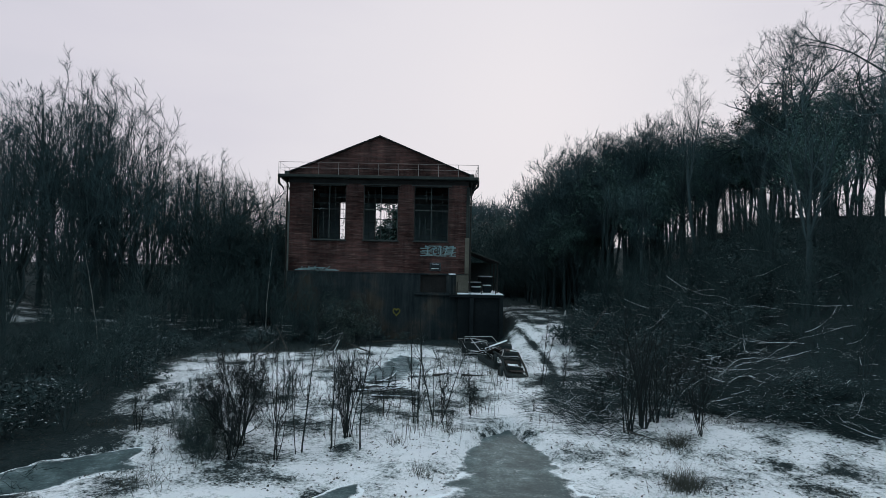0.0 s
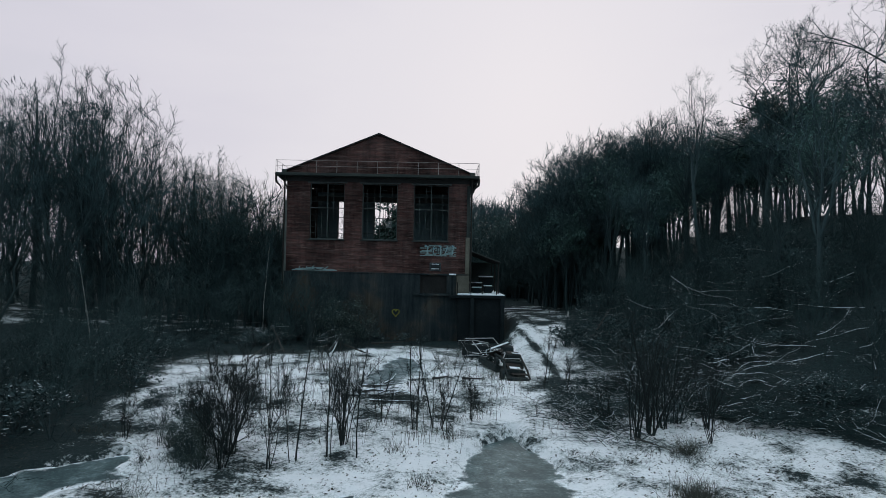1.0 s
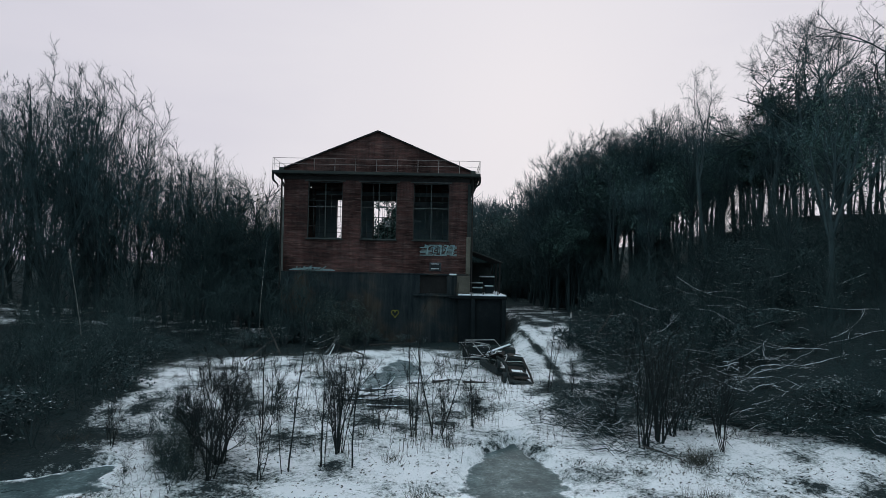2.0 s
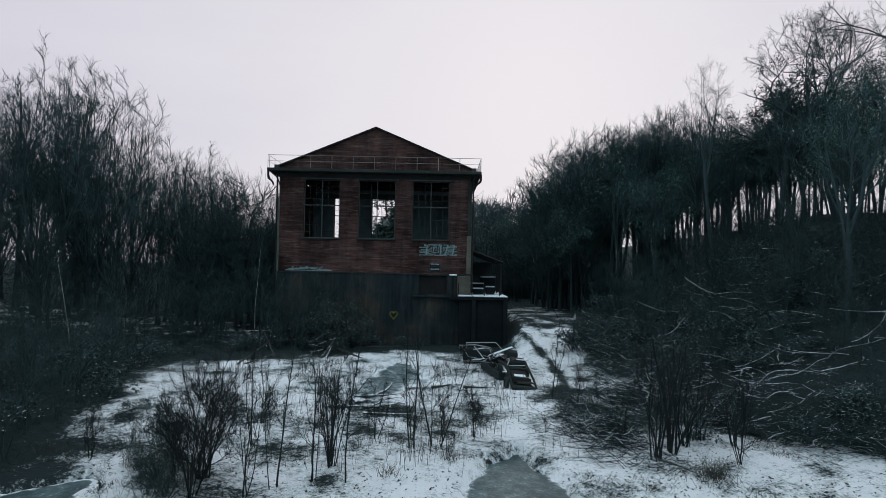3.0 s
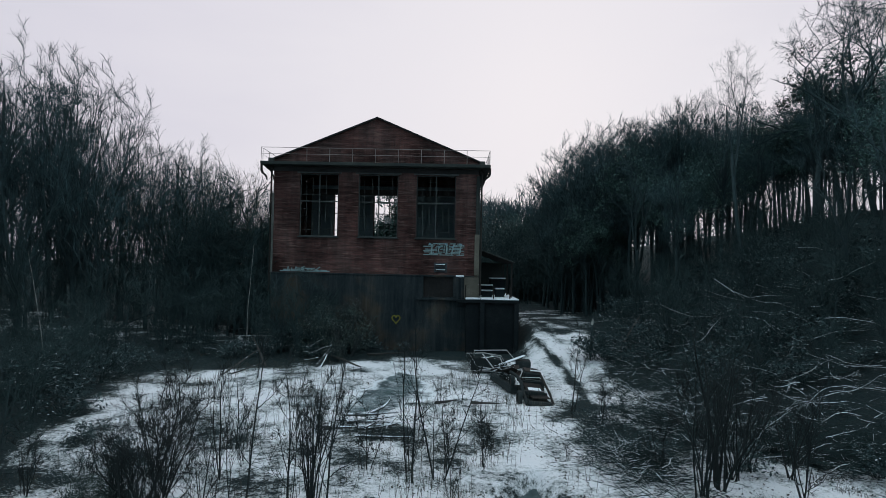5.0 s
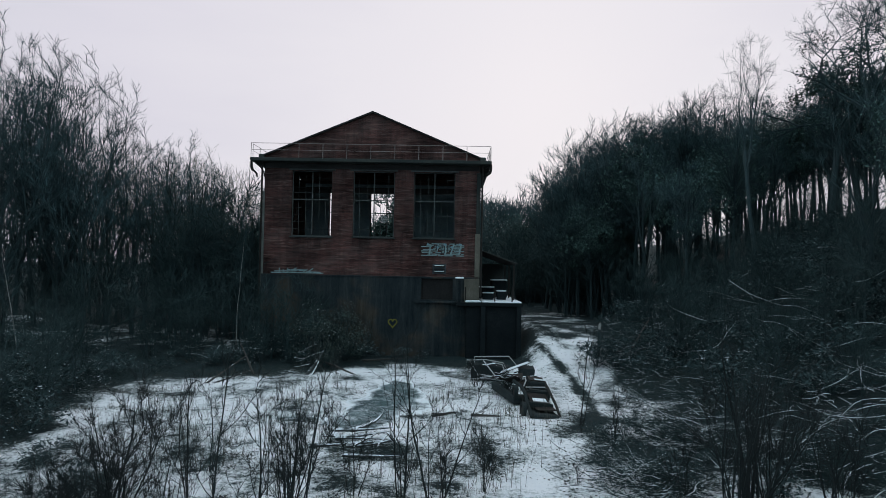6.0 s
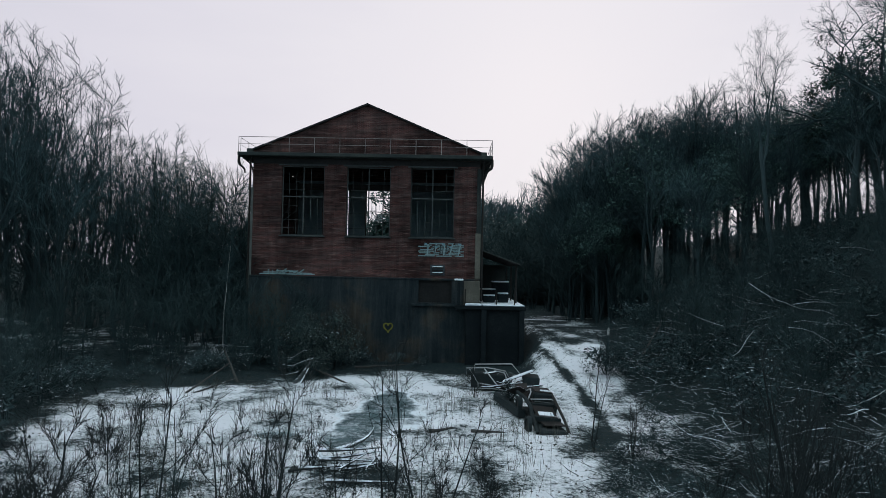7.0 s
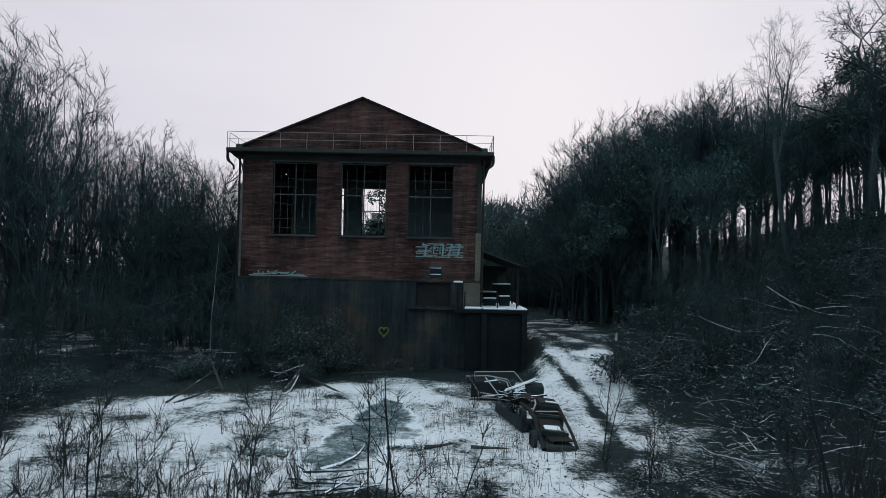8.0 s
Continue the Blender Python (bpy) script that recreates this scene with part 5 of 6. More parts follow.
plant(HOLLY, [(x, y, 2.15) for x, y in scatter(39, 9, 1, 17, 96, 106, 2.6)], 50, 0.92, 1.06)
plant(HOLLY, [(x, y, 3.2) for x, y in scatter(73, 10, 3, 15, 106, 114, 2.0)], 83, 0.92, 1.06)
plant(SHRUB, [(-13.6, 54.6, 1.1), (-12.0, 53.0, 1.0), (-10.6, 54.4, 1.15), (-8.8, 53.2, 0.95), (-7.4, 54.6, 0.9), (-15.4, 53.5, 1.2), (-5.6, 54.9, 0.6), (-17.2, 54.6, 1.2)], 18, 0.9, 1.1)
spots = [(x, y, 1.1) for x, y in scatter(9, 26, -48, -14, 50, 70, 2.2, lambda x, y: y > 58 or x < -30)]
plant(SHRUB, spots, 13, 0.9, 1.7)
plant(SHRUB, [(x, y, 1.0) for x, y in scatter(37, 18, -36, -17, 50, 60, 2.4)], 48, 0.7, 1.2)
plant(SHRUB, [(x, y, 1.9) for x, y in scatter(31, 12, -30, -15, 66, 76, 2.2)], 41, 0.85, 1.2)
plant(SHRUB, [(x, y, 2.1) for x, y in scatter(47, 20, -56, -17, 64, 84, 2.6, lambda x, y: abs(x / y + 0.43) > 0.03)], 72, 0.8, 1.25)
plant(SHRUB, [(x, y, 2.5) for x, y in scatter(74, 14, -22.5, -14.6, 58, 65, 1.5)], 84, 0.8, 1.15)
plant(SHRUB, [(-19.0, 50.4, 1.3), (-21.0, 49.8, 1.3), (-17.4, 51.6, 1.2), (-22.8, 50.4, 1.3), (-16.2, 50.2, 1.0), (-12.8, 51.2, 1.1), (-11.4, 51.8, 1.15), (-10.2, 51.6, 1.0), (-8.9, 50.6, 0.9), (-13.8, 52.2, 1.2), (-9.6, 52.8, 1.1), (-7.0, 51.4, 0.8)], 85, 0.95, 1.1)
plant(IVY, [(x, y, 0.8) for x, y in scatter(32, 5, -27, -17, 68, 78, 3.0)], 42, 0.85, 1.1)
spots = [(x, y, 1.2) for x, y in scatter(10, 10, -45, -12, 66, 100, 2.6)]
plant(SHRUB, spots, 14, 1.0, 2.0)
spots = [(x, y, 1.0) for x, y in scatter(11, 16, -13, 2, 76, 96, 2.4)]
plant(HOLLY + SHRUB, spots, 19, 1.3, 1.9)
spots = [(x, y, 0.9) for x, y in scatter(12, 76, 9, 38, 27, 75, 1.6, lambda x, y: (0.2 if y > 33 else 2.2) < x - toe(y) < 18)]
plant(SHRUB, spots, 15, 0.6, 1.3)
spots = [(x, y, 1.4) for x, y in scatter(13, 30, 3.0, 20, 74, 104, 1.9, lambda x, y: x < 4.5 or x > toe(y) - 2 or y > 84)]
plant(SHRUB, spots, 16, 0.9, 1.8)
spots = [(x, y, 2.4) for x, y in scatter(14, 10, 1, 24, 104, 124, 2.6)]
plant(SHRUB, spots, 22, 0.9, 1.3)
YEW = leafy("yew_tree", "dense dark evergreen tree behind the hall", "tree", 190, 64, 110, 0.2, 2.5, 11.6, "ivy", 0.06, 0.6, "", 0.35)
plant([YEW], [(-6.0, 77.5, 1.13), (-4.3, 78.5, 1.16), (-7.2, 79.5, 0.98)], 54, 0.98, 1.02)
plant(SHRUB, [(-5.2, 77.0, 2.2), (-7.2, 78.5, 2.1)], 55, 0.95, 1.05)
plant(SHRUB, [(x, y, 3.0 + 0.03 * x) for x, y in scatter(42, 16, 1, 18, 92, 104, 2.2)], 53, 0.9, 1.1)
plant(SHRUB, [(x, y, 2.3) for x, y in scatter(40, 12, 10.5, 16.5, 69, 79, 1.7, lambda x, y: x > toe(y) - 2.5)], 51, 0.8, 1.15)
plant(IVY, [(x, y, interp(x, ((11, 0.8), (18, 0.85), (28, 0.7)))) for x, y in scatter(41, 6, 11.5, 17, 66, 76, 2.0, lambda x, y: x > toe(y) - 1)], 52, 0.85, 1.05)
plant(SHRUB[:2] + BRAMBLE[:1] + SHRUB[2:], [(x, y, 0.85) for x, y in scatter(77, 28, 15, 26, 29, 44, 1.5, lambda x, y: x - toe(y) > 3)], 88, 0.75, 1.15)
spots = [(x, y, 0.8) for x, y in scatter(15, 40, 12, 40, 26, 62, 2.0, lambda x, y: 0.3 < x - toe(y) < 16)]
plant(BRAMBLE, spots, 17, 0.6, 1.1)

plant(BRAMBLE, [(x, y, 0.55) for x, y in scatter(52, 16, 10, 19, 26.5, 34, 1.3, lambda x, y: 0.3 < x - brush_edge(y) < 4.5)], 78, 0.8, 1.2)
plant(BRAMBLE, [(x, y, 1.0) for x, y in scatter(49, 46, 12, 34, 36, 64, 1.9, lambda x, y: 1.0 < x - toe(y) < 15)], 76, 0.8, 1.3)
plant(SHRUB, [(x, y, 1.1) for x, y in scatter(50, 24, 13, 34, 36, 62, 2.2, lambda x, y: 1.5 < x - toe(y) < 15)], 77, 0.8, 1.2)

plant(BRAMBLE + SHRUB[:2], [(-10.8, 28.4, 0.5), (-9.6, 27.4, 0.45), (-11.4, 26.6, 0.5), (-12.8, 27.6, 0.5), (-9.2, 25.2, 0.5), (-12.4, 30.0, 0.5), (-8.6, 25.0, 0.45), (-8.9, 23.6, 0.5)], 29, 0.9, 1.1)
plant(BRAMBLE, [(6.2, 29.5, 0.5), (7.2, 30.6, 0.55), (6.7, 28.0, 0.4), (5.6, 31.2, 0.35), (9.8, 29.0, 0.6), (8.9, 31.5, 0.6)], 23, 0.9, 1.1)
plant(HOLLY, [(-8.5, 23.3, 0.42), (-7.9, 22.5, 0.32), (-8.9, 24.2, 0.3), (-9.8, 24.8, 0.3)], 86, 0.95, 1.1)
plant(SHRUB, [(-8.5, 22.6, 0.38), (-9.2, 23.8, 0.35), (-8.0, 21.4, 0.3), (-7.6, 23.6, 0.4), (-9.8, 22.4, 0.28)], 24, 0.9, 1.1)

spots = [(x, y, 0.42) for x, y in scatter(33, 13, 5.0, 10.0, 29, 38, 0.9, lambda x, y: x > 5.2 + max(0, y - 32) * 0.35)]
plant(BRAMBLE + SHRUB[:1], spots, 43, 0.7, 1.15)

plant(SHRUB, [(x, y, 0.34) for x, y in scatter(78, 10, -11.5, -6.5, 24.6, 30, 1.2)], 89, 0.7, 1.2)

# saplings on the open ground: (x, y, height, stems, thickness)
LEFT_SAPLINGS = (
    (-5.7, 22.7, 3.3, 5, 0.9), (-5.0, 23.4, 5.3, 2, 0.8), (-3.65, 25.4, 3.9, 12, 1.5), (-2.9, 24.0, 5.1, 1, 0.8),
    (-2.5, 28.4, 2.3, 4, 0.9), (-1.05, 27.2, 5.6, 2, 1.0), (-0.15, 27.6, 4.6, 3, 1.0), (-7.2, 22.6, 3.2, 7, 1.1),
    (-8.2, 23.6, 2.6, 8, 1.1), (-7.2, 29.8, 2.7, 3, 0.8), (-9.6, 31.0, 2.4, 3, 0.8), (-4.4, 30.2, 2.2, 4, 0.7),
    (-11.0, 33.5, 2.2, 4, 0.8), (-3.9, 24.0, 4.4, 3, 1.0), (-6.8, 27.2, 4.0, 2, 0.9), (-8.4, 26.4, 3.4, 3, 0.9),
)
RIGHT_SAPLINGS = (
    (0.15, 28.2, 2.4, 4, 0.8), (1.3, 28.9, 2.3, 7, 0.8), (5.65, 36.6, 4.2, 2, 0.8), (7.7, 26.6, 4.6, 9, 1.9),
    (8.5, 27.3, 4.9, 10, 2.0), (9.3, 28.2, 4.2, 9, 1.7), (10.2, 29.0, 3.8, 7, 1.2), (11.2, 28.4, 3.6, 6, 1.2),
    (7.0, 28.0, 2.6, 6, 1.0), (6.3, 33.0, 2.4, 3, 0.8), (10.5, 26.2, 3.4, 7, 1.1), (3.0, 41.5, 1.6, 5, 0.8),
    (1.6, 44.5, 1.8, 6, 0.8),
)
for k, (x, y, h, n, g) in enumerate(LEFT_SAPLINGS + RIGHT_SAPLINGS):
    s = tree_kind("sapling", "bare leafless sapling with several thin stems in the snow" if n > 1 else "single slender bare sapling in the snow", 200 + k, "sapling_bark", "sapling_bark", "saplings on the open ground",
                  high=h, girth=0.018 * g + 0.0035 * h, limbs=10 if n > 2 else 9, start=0.22, spread=34, reach=0.34, lift=0.07, branches=4, twigs=6 if g > 1 else 4, twig_len=0.42, twig_r=0.0065, stems=n, wander=0.09, taper=0.3)
    s.matrix_basis = pose(x, y, height(x, y), 0, 0, 37 * k)

# weed saplings that stand about in the snow
WEED = [tree_kind("sapling", "small bare sapling of thin dark shoots in the snow", 270 + k, "sapling_bark", "sapling_bark", "saplings on the open ground",
                  high=1.9, girth=0.022, limbs=8, start=0.25, spread=26, reach=0.34, lift=0.08, branches=3, twigs=4, twig_len=0.3, twig_r=0.0055, stems=5, wander=0.08) for k in range(3)]
plant(WEED, [(x, y, 1.0) for x, y in scatter(38, 18, -12, 5.5, 25.5, 41, 1.5, lambda x, y: x > left_edge(y) + 1 and pond_depth(x, y) < 0.4)], 49, 0.5, 1.25)

THORN = tree_kind("thorn_bush", "dense dark bare thorn bush in the snow", 260, "sapling_bark", "sapling_bark", high=4.0, girth=0.05, limbs=24, start=0.18, spread=40, reach=0.4, lift=0.07, branches=6, twigs=6, twig_len=0.4, twig_r=0.0075, stems=9, wander=0.13, taper=0.3, flare=0.42)
THORN.matrix_basis = pose(-7.4, 24.0, height(-7.4, 24.0))


def stuff(name, label, category, V, F, material):
    tagged(part_raw(name, V, F, material), label, category, kind="stuff")


# ---- dead grass, weeds and leaf litter ----
def build_weeds():
    rng = random.Random(31)
    V, F = [], []

    def tuft(x, y, n, h, spread):
        for _ in range(n):
            px, py = x + rng.gauss(0, spread), y + rng.gauss(0, spread)
            z = height(px, py)
            hh = h * rng.uniform(0.5, 1.3)
            lean = Vector((rng.gauss(0, 0.5), rng.gauss(0, 0.5), 1)) * hh
            a = rng.uniform(0, 3.14)
            s = Vector((math.cos(a), math.sin(a), 0)) * 0.009
            p = Vector((px, py, z - 0.02))
            i = len(V)
            V.extend((p - s, p + s, p + lean))
            F.append((i, i + 1, i + 2))

    for x, y, n, h, sp in ((-1.6, 24.6, 60, 0.5, 0.22), (7.8, 20.8, 420, 0.7, 0.32), (9.1, 25.0, 260, 0.6, 0.28), (-9.2, 20.2, 120, 0.5, 0.5), (-0.6, 21.4, 50, 0.6, 0.18), (-8.0, 23.5, 160, 0.6, 0.7)):
        tuft(x, y, n, h, sp)
    for _ in range(6500):
        x, y = rng.uniform(-17, 13), rng.uniform(17, 52)
        if pond_depth(x, y) > 0.3 or (4 < x < 8 and y > 38):
            continue
        dense = noise.noise((x * 0.35, y * 0.35, 40.0)) + (0.12 if y > 26 else -0.1)
        if dense > 0.26:
            tuft(x, y, rng.choice((3, 6, 14)), rng.uniform(0.08, 0.35), 0.13)
    # tall dead weed stalks standing in loose patches
    for _ in range(330):
        x, y = rng.uniform(-13, 5), rng.uniform(25, 47)
        if pond_depth(x, y) > 0.5 or noise.noise((x * 0.25, y * 0.25, 44.0)) < -0.08 or x < left_edge(y) + 1.0:
            continue
        for _ in range(rng.choice((3, 5, 9))):
            px, py = x + rng.gauss(0, 0.35), y + rng.gauss(0, 0.35)
            p = Vector((px, py, height(px, py) - 0.02))
            hh = rng.uniform(0.35, 1.25)
            limb(V, F, rng, p, Vector((rng.gauss(0, 0.13), rng.gauss(0, 0.13), 1)).normalized(), hh, rng.uniform(0.006, 0.011), 2, 0.05, 0.0, 3)
    stuff("dead_grass", "dead grass and weed stalks poking through snow", "grass", V, F, "dry_grass")
    V, F = [], []
    for _ in range(26000):
        x, y = rng.uniform(-18, 18), rng.uniform(17, 54)
        if noise.noise((x * 0.4, y * 0.4, 60.0)) + (0.3 if x > 6 else 0.0) < -0.05:
            continue
        p = Vector((x, y, height(x, y) + 0.02))
        s = rng.uniform(0.02, 0.07)
        a = rng.uniform(0, 6.28)
        u, w = Vector((math.cos(a), math.sin(a), rng.uniform(-0.4, 0.6))) * s, Vector((-math.sin(a), math.cos(a), rng.uniform(-0.2, 0.5))) * s * 0.6
        i = len(V)
        V.extend((p - u, p + w, p + u, p - w))
        F.append((i, i + 1, i + 2, i + 3))
    stuff("leaf_litter", "dark fallen leaves scattered over the snow", "leaves", V, F, "litter")


build_weeds()


# ---- fallen branches with snow on the bank, and brushwood ----
def fallen(name, label, a, b, r, seed, twigs=5, material="snowy_bark", lift=0.0, group="fallen branches", bend=0.18):
    rng = random.Random(seed)
    V, F = [], []
    a, b = Vector(a), Vector(b)
    d = (b - a).normalized()
    stem = limb(V, F, rng, a, d, (b - a).length, r, 8, bend, lift, 6, True, 0.3)
    for k in range(twigs):
        p, w, rr = along(*stem, rng.uniform(0.25, 0.95))
        q = limb(V, F, rng, p, side_way(w, radians(rng.uniform(15, 32)), rng.uniform(0, 6.3)), (b - a).length * rng.uniform(0.15, 0.35), rr * 0.5, 4, 0.1, 0.0, 4)
        for j in range(2):
            p2, w2, r2 = along(*q, rng.uniform(0.3, 0.9))
            limb(V, F, rng, p2, side_way(w2, radians(35), rng.uniform(0, 6.3)), (b - a).length * 0.12, r2 * 0.6, 3, 0.1, 0.0, 3)
    ob = part_raw(name, [v - a for v in V], F, material)
    ob.location = a
    return tagged(ob, label, "branch" if "branch" in name else "log", group)


def build_branches():
    rng = random.Random(77)
    n = 0
    for x, y in scatter(16, 54, 10, 30, 25, 56, 1.3, lambda x, y: 1.5 < x - toe(y) < 12):
        ln = rng.uniform(1.6, 4.2)
        a = rng.gauss(0, 0.35) + (math.pi if rng.random() < 0.5 else 0)
        x2, y2 = x + math.cos(a) * ln, y + math.sin(a) * ln
        top = max(height(x, y), height(x2, y2)) + rng.uniform(0.05, 0.5)
        z, z2 = top - rng.uniform(0.0, 0.5), top - rng.uniform(0.0, 0.5)
        fallen("fallen_branch", "fallen bare branch carrying a line of snow", (x, y, z), (x2, y2, z2), rng.uniform(0.012, 0.022), 300 + n, 5, lift=rng.uniform(-0.02, 0.02), bend=0.15)
        n += 1
    # long boughs lodged level on the brush
    for x, y, z, x2, y2, z2 in ((17.4, 44.6, 5.3, 21.8, 45.2, 5.5), (18.6, 45.6, 5.0, 24.2, 45.0, 5.3), (17.0, 43.8, 4.5, 21.0, 44.4, 4.9), (19.6, 46.2, 5.9, 24.6, 46.0, 5.8), (16.0, 46.4, 6.3, 18.2, 45.0, 4.4), (20.8, 44.0, 5.6, 24.8, 43.2, 5.8), (15.4, 41.2, 4.4, 19.6, 40.4, 3.9), (17.6, 38.6, 3.6, 21.2, 38.2, 4.2), (19.0, 41.4, 5.0, 23.2, 41.8, 5.4), (13.2, 47.4, 4.6, 15.6, 46.2, 3.2), (14.6, 35.8, 2.0, 17.6, 36.6, 3.3), (21.6, 48.8, 7.0, 26.2, 48.2, 6.8)):
        fallen("fallen_branch", "long fallen bough lodged on brush with snow along it", (x, y, z), (x2, y2, z2), rng.uniform(0.018, 0.03), 900 + n, 7, lift=rng.uniform(-0.02, 0.02), bend=0.13)
        n += 1
    # thin branches in the scrub before the hall
    for x, y in scatter(75, 9, -15, -5.2, 46.8, 52.5, 0.7, lambda x, y: y > interp(x, ((-13, 47.6), (-8, 47.4), (-5, 50.5)))):
        ln = rng.uniform(0.9, 2.2)
        a = rng.gauss(0, 0.5) + (math.pi if rng.random() < 0.5 else 0)
        z = height(x, y) + rng.uniform(0.2, 1.5)
        fallen("fallen_branch", "thin snow-dusted branch caught in the scrub", (x, y, z), (x + math.cos(a) * ln, y + math.sin(a) * ln, max(0.4, z + rng.gauss(0, 0.4))), rng.uniform(0.011, 0.02), 1000 + n, 3, bend=0.1)
        n += 1
    # stouter snow-laden boughs along the foot of the bank
    for x, y in scatter(43, 18, 8.5, 17, 29.5, 36, 1.2):
        ln = rng.uniform(1.6, 3.4)
        a = rng.gauss(0.2, 0.6) + (math.pi if rng.random() < 0.5 else 0)
        z = height(x, y) + rng.uniform(0.15, 0.6)
        fallen("fallen_branch", "stout fallen bough carrying a line of snow", (x, y, z), (x + math.cos(a) * ln, y + math.sin(a) * ln * 0.6, z + rng.uniform(-0.1, 0.7)), rng.uniform(0.022, 0.036), 700 + n, 6, bend=0.17)
        n += 1


    for x, y in scatter(48, 20, 10, 19, 25.5, 31, 1.1, lambda x, y: -0.6 < x - brush_edge(y) < 3.5):
        ln = rng.uniform(1.2, 2.8)
        a = rng.gauss(0.1, 0.5) + (math.pi if rng.random() < 0.5 else 0)
        z = height(x, y) + rng.uniform(0.1, 0.4)
        fallen("fallen_branch", "stout fallen bough carrying a line of snow", (x, y, z), (x + math.cos(a) * ln, y + math.sin(a) * ln * 0.6, z + rng.uniform(-0.1, 0.5)), rng.uniform(0.014, 0.028), 800 + n, 6, bend=0.15)
        n += 1


def build_brushwood():
    """Felled twigs and brush lying tangled over the foot of the bank, snow on the upper sides."""
    rng = random.Random(78)
    V, F, SV, SF = [], [], [], []
    for k in range(6400):
        y = rng.uniform(24, 60)
        x = brush_edge(y) + abs(rng.gauss(0, 5.5)) - 0.4
        if y < 29 and rng.random() < 0.3 or glade(x, y) and k % 5:
            continue
        a = rng.gauss(0, 0.9) + (math.pi if rng.random() < 0.5 else 0)
        z = height(x, y) + abs(rng.gauss(0, 0.4)) + 0.03
        ln = rng.uniform(0.5, 1.9)
        slope = rng.gauss(0.1, 0.35)
        way = Vector((math.cos(a), math.sin(a), slope)).normalized()
        if k % (3 if y < 37 else 6) == 0:
            way = Vector((math.cos(a * 0.6), math.sin(a * 0.6), rng.gauss(0, 0.12))).normalized()
            limb(SV, SF, rng, Vector((x, y, z + 0.1)), way, ln * 0.5, rng.uniform(0.009, 0.017), 3, 0.16, -0.02, 3)
        else:
            limb(V, F, rng, Vector((x, y, z)), way, ln, rng.uniform(0.006, 0.014), 3, 0.28, 0.04, 3)
    for k in range(3400):
        if k % 2:
            x, y = rng.uniform(-30, -5), rng.uniform(42.5, 55.5)
        else:
            y = rng.uniform(18, 46)
            x = left_edge(y) - abs(rng.gauss(0, 3.5)) + 0.3
        if snow_at(x, y) > 0.45:
            continue
        a = rng.uniform(0, 6.283)
        limb(V, F, rng, Vector((x, y, height(x, y) + abs(rng.gauss(0, 0.12)))), Vector((math.cos(a), math.sin(a), rng.gauss(0.25, 0.35))).normalized(), rng.uniform(0.3, 1.2), rng.uniform(0.006, 0.014), 3, 0.3, 0.0, 3)
    for k in range(1500):
        y = rng.uniform(25.5, 35)
        x = brush_edge(y) + abs(rng.gauss(0, 2.6)) - 0.3
        if glade(x, y):
            continue
        a = rng.gauss(0, 0.5) + (math.pi if rng.random() < 0.5 else 0)
        way = Vector((math.cos(a), math.sin(a), rng.gauss(0.05, 0.25))).normalized()
        limb(V, F, rng, Vector((x, y, height(x, y) + abs(rng.gauss(0, 0.45)))), way, rng.uniform(0.7, 2.2), rng.uniform(0.007, 0.016), 3, 0.22, 0.02, 3)
    for k in range(900):
        x, y = 6.6 + rng.gauss(0, 1.0), 28.6 + rng.gauss(0, 1.5)
        if x > 8.4 and y < 27.5:
            continue
        a = rng.gauss(-0.5, 0.6) + (math.pi if rng.random() < 0.5 else 0)
        way = Vector((math.cos(a), math.sin(a), rng.gauss(0.1, 0.3))).normalized()
        p = Vector((x, y, height(x, y) + abs(rng.gauss(0, 0.3))))
        if k % 4 == 0:
            limb(SV, SF, rng, p + Vector((0, 0, 0.1)), way, rng.uniform(0.3, 0.9), rng.uniform(0.008, 0.016), 3, 0.2, -0.02, 3)
        else:
            limb(V, F, rng, p, way, rng.uniform(0.5, 1.6), rng.uniform(0.007, 0.015), 3, 0.25, 0.03, 3)
    stuff("brush_tangle", "tangle of dark felled brush on the bank", "brushwood", V, F, "dark_twigs")
    V, F = SV, SF
    stuff("brushwood", "tangled felled brush dusted with snow on the bank", "brushwood", V, F, "snowy_bark")


build_branches()
build_brushwood()
LOGS = ((-7.6, 49.8, 0.75, -3.7, 46.6, 0.4, 0.09), (-12.6, 43.8, 0.4, -11.5, 47.2, 1.35, 0.06), (-12.3, 43.9, 0.36, -11.0, 46.6, 0.8, 0.05), (-8.1, 47.2, 0.3, -7.2, 48.1, 1.75, 0.13), (-7.8, 47.3, 0.3, -7.4, 48.2, 1.05, 0.09), (-0.45, 37.3, 0.42, 0.6, 37.4, 0.45, 0.09), (1.2, 37.5, 0.42, 2.6, 37.3, 0.45, 0.08), (-5.6, 52.6, 0.5, -2.0, 52.9, 0.5, 0.08), (7.6, 26.4, 0.1, 8.9, 24.9, 0.0, 0.035), (10.9, 49.6, 1.2, 13.6, 53.0, 3.4, 0.08), (8.7, 53.6, 1.7, 10.6, 48.5, 0.8, 0.06), (-22.6, 51.8, 2.2, -12.7, 53.2, 6.5, 0.06), (-11.1, 47.0, 0.4, -12.2, 47.4, 2.2, 0.08))
for k, (x, y, z, x2, y2, z2, r) in enumerate(LOGS):
    fallen("fallen_log", "weathered fallen trunk dusted with snow on the ground", (x, y, z), (x2, y2, z2), r, 500 + k, 0, "snowy_wood" if k in (3, 4) else "bark" if k == len(LOGS) - 2 else "patchy_wood", group="fallen logs", bend=0.03)

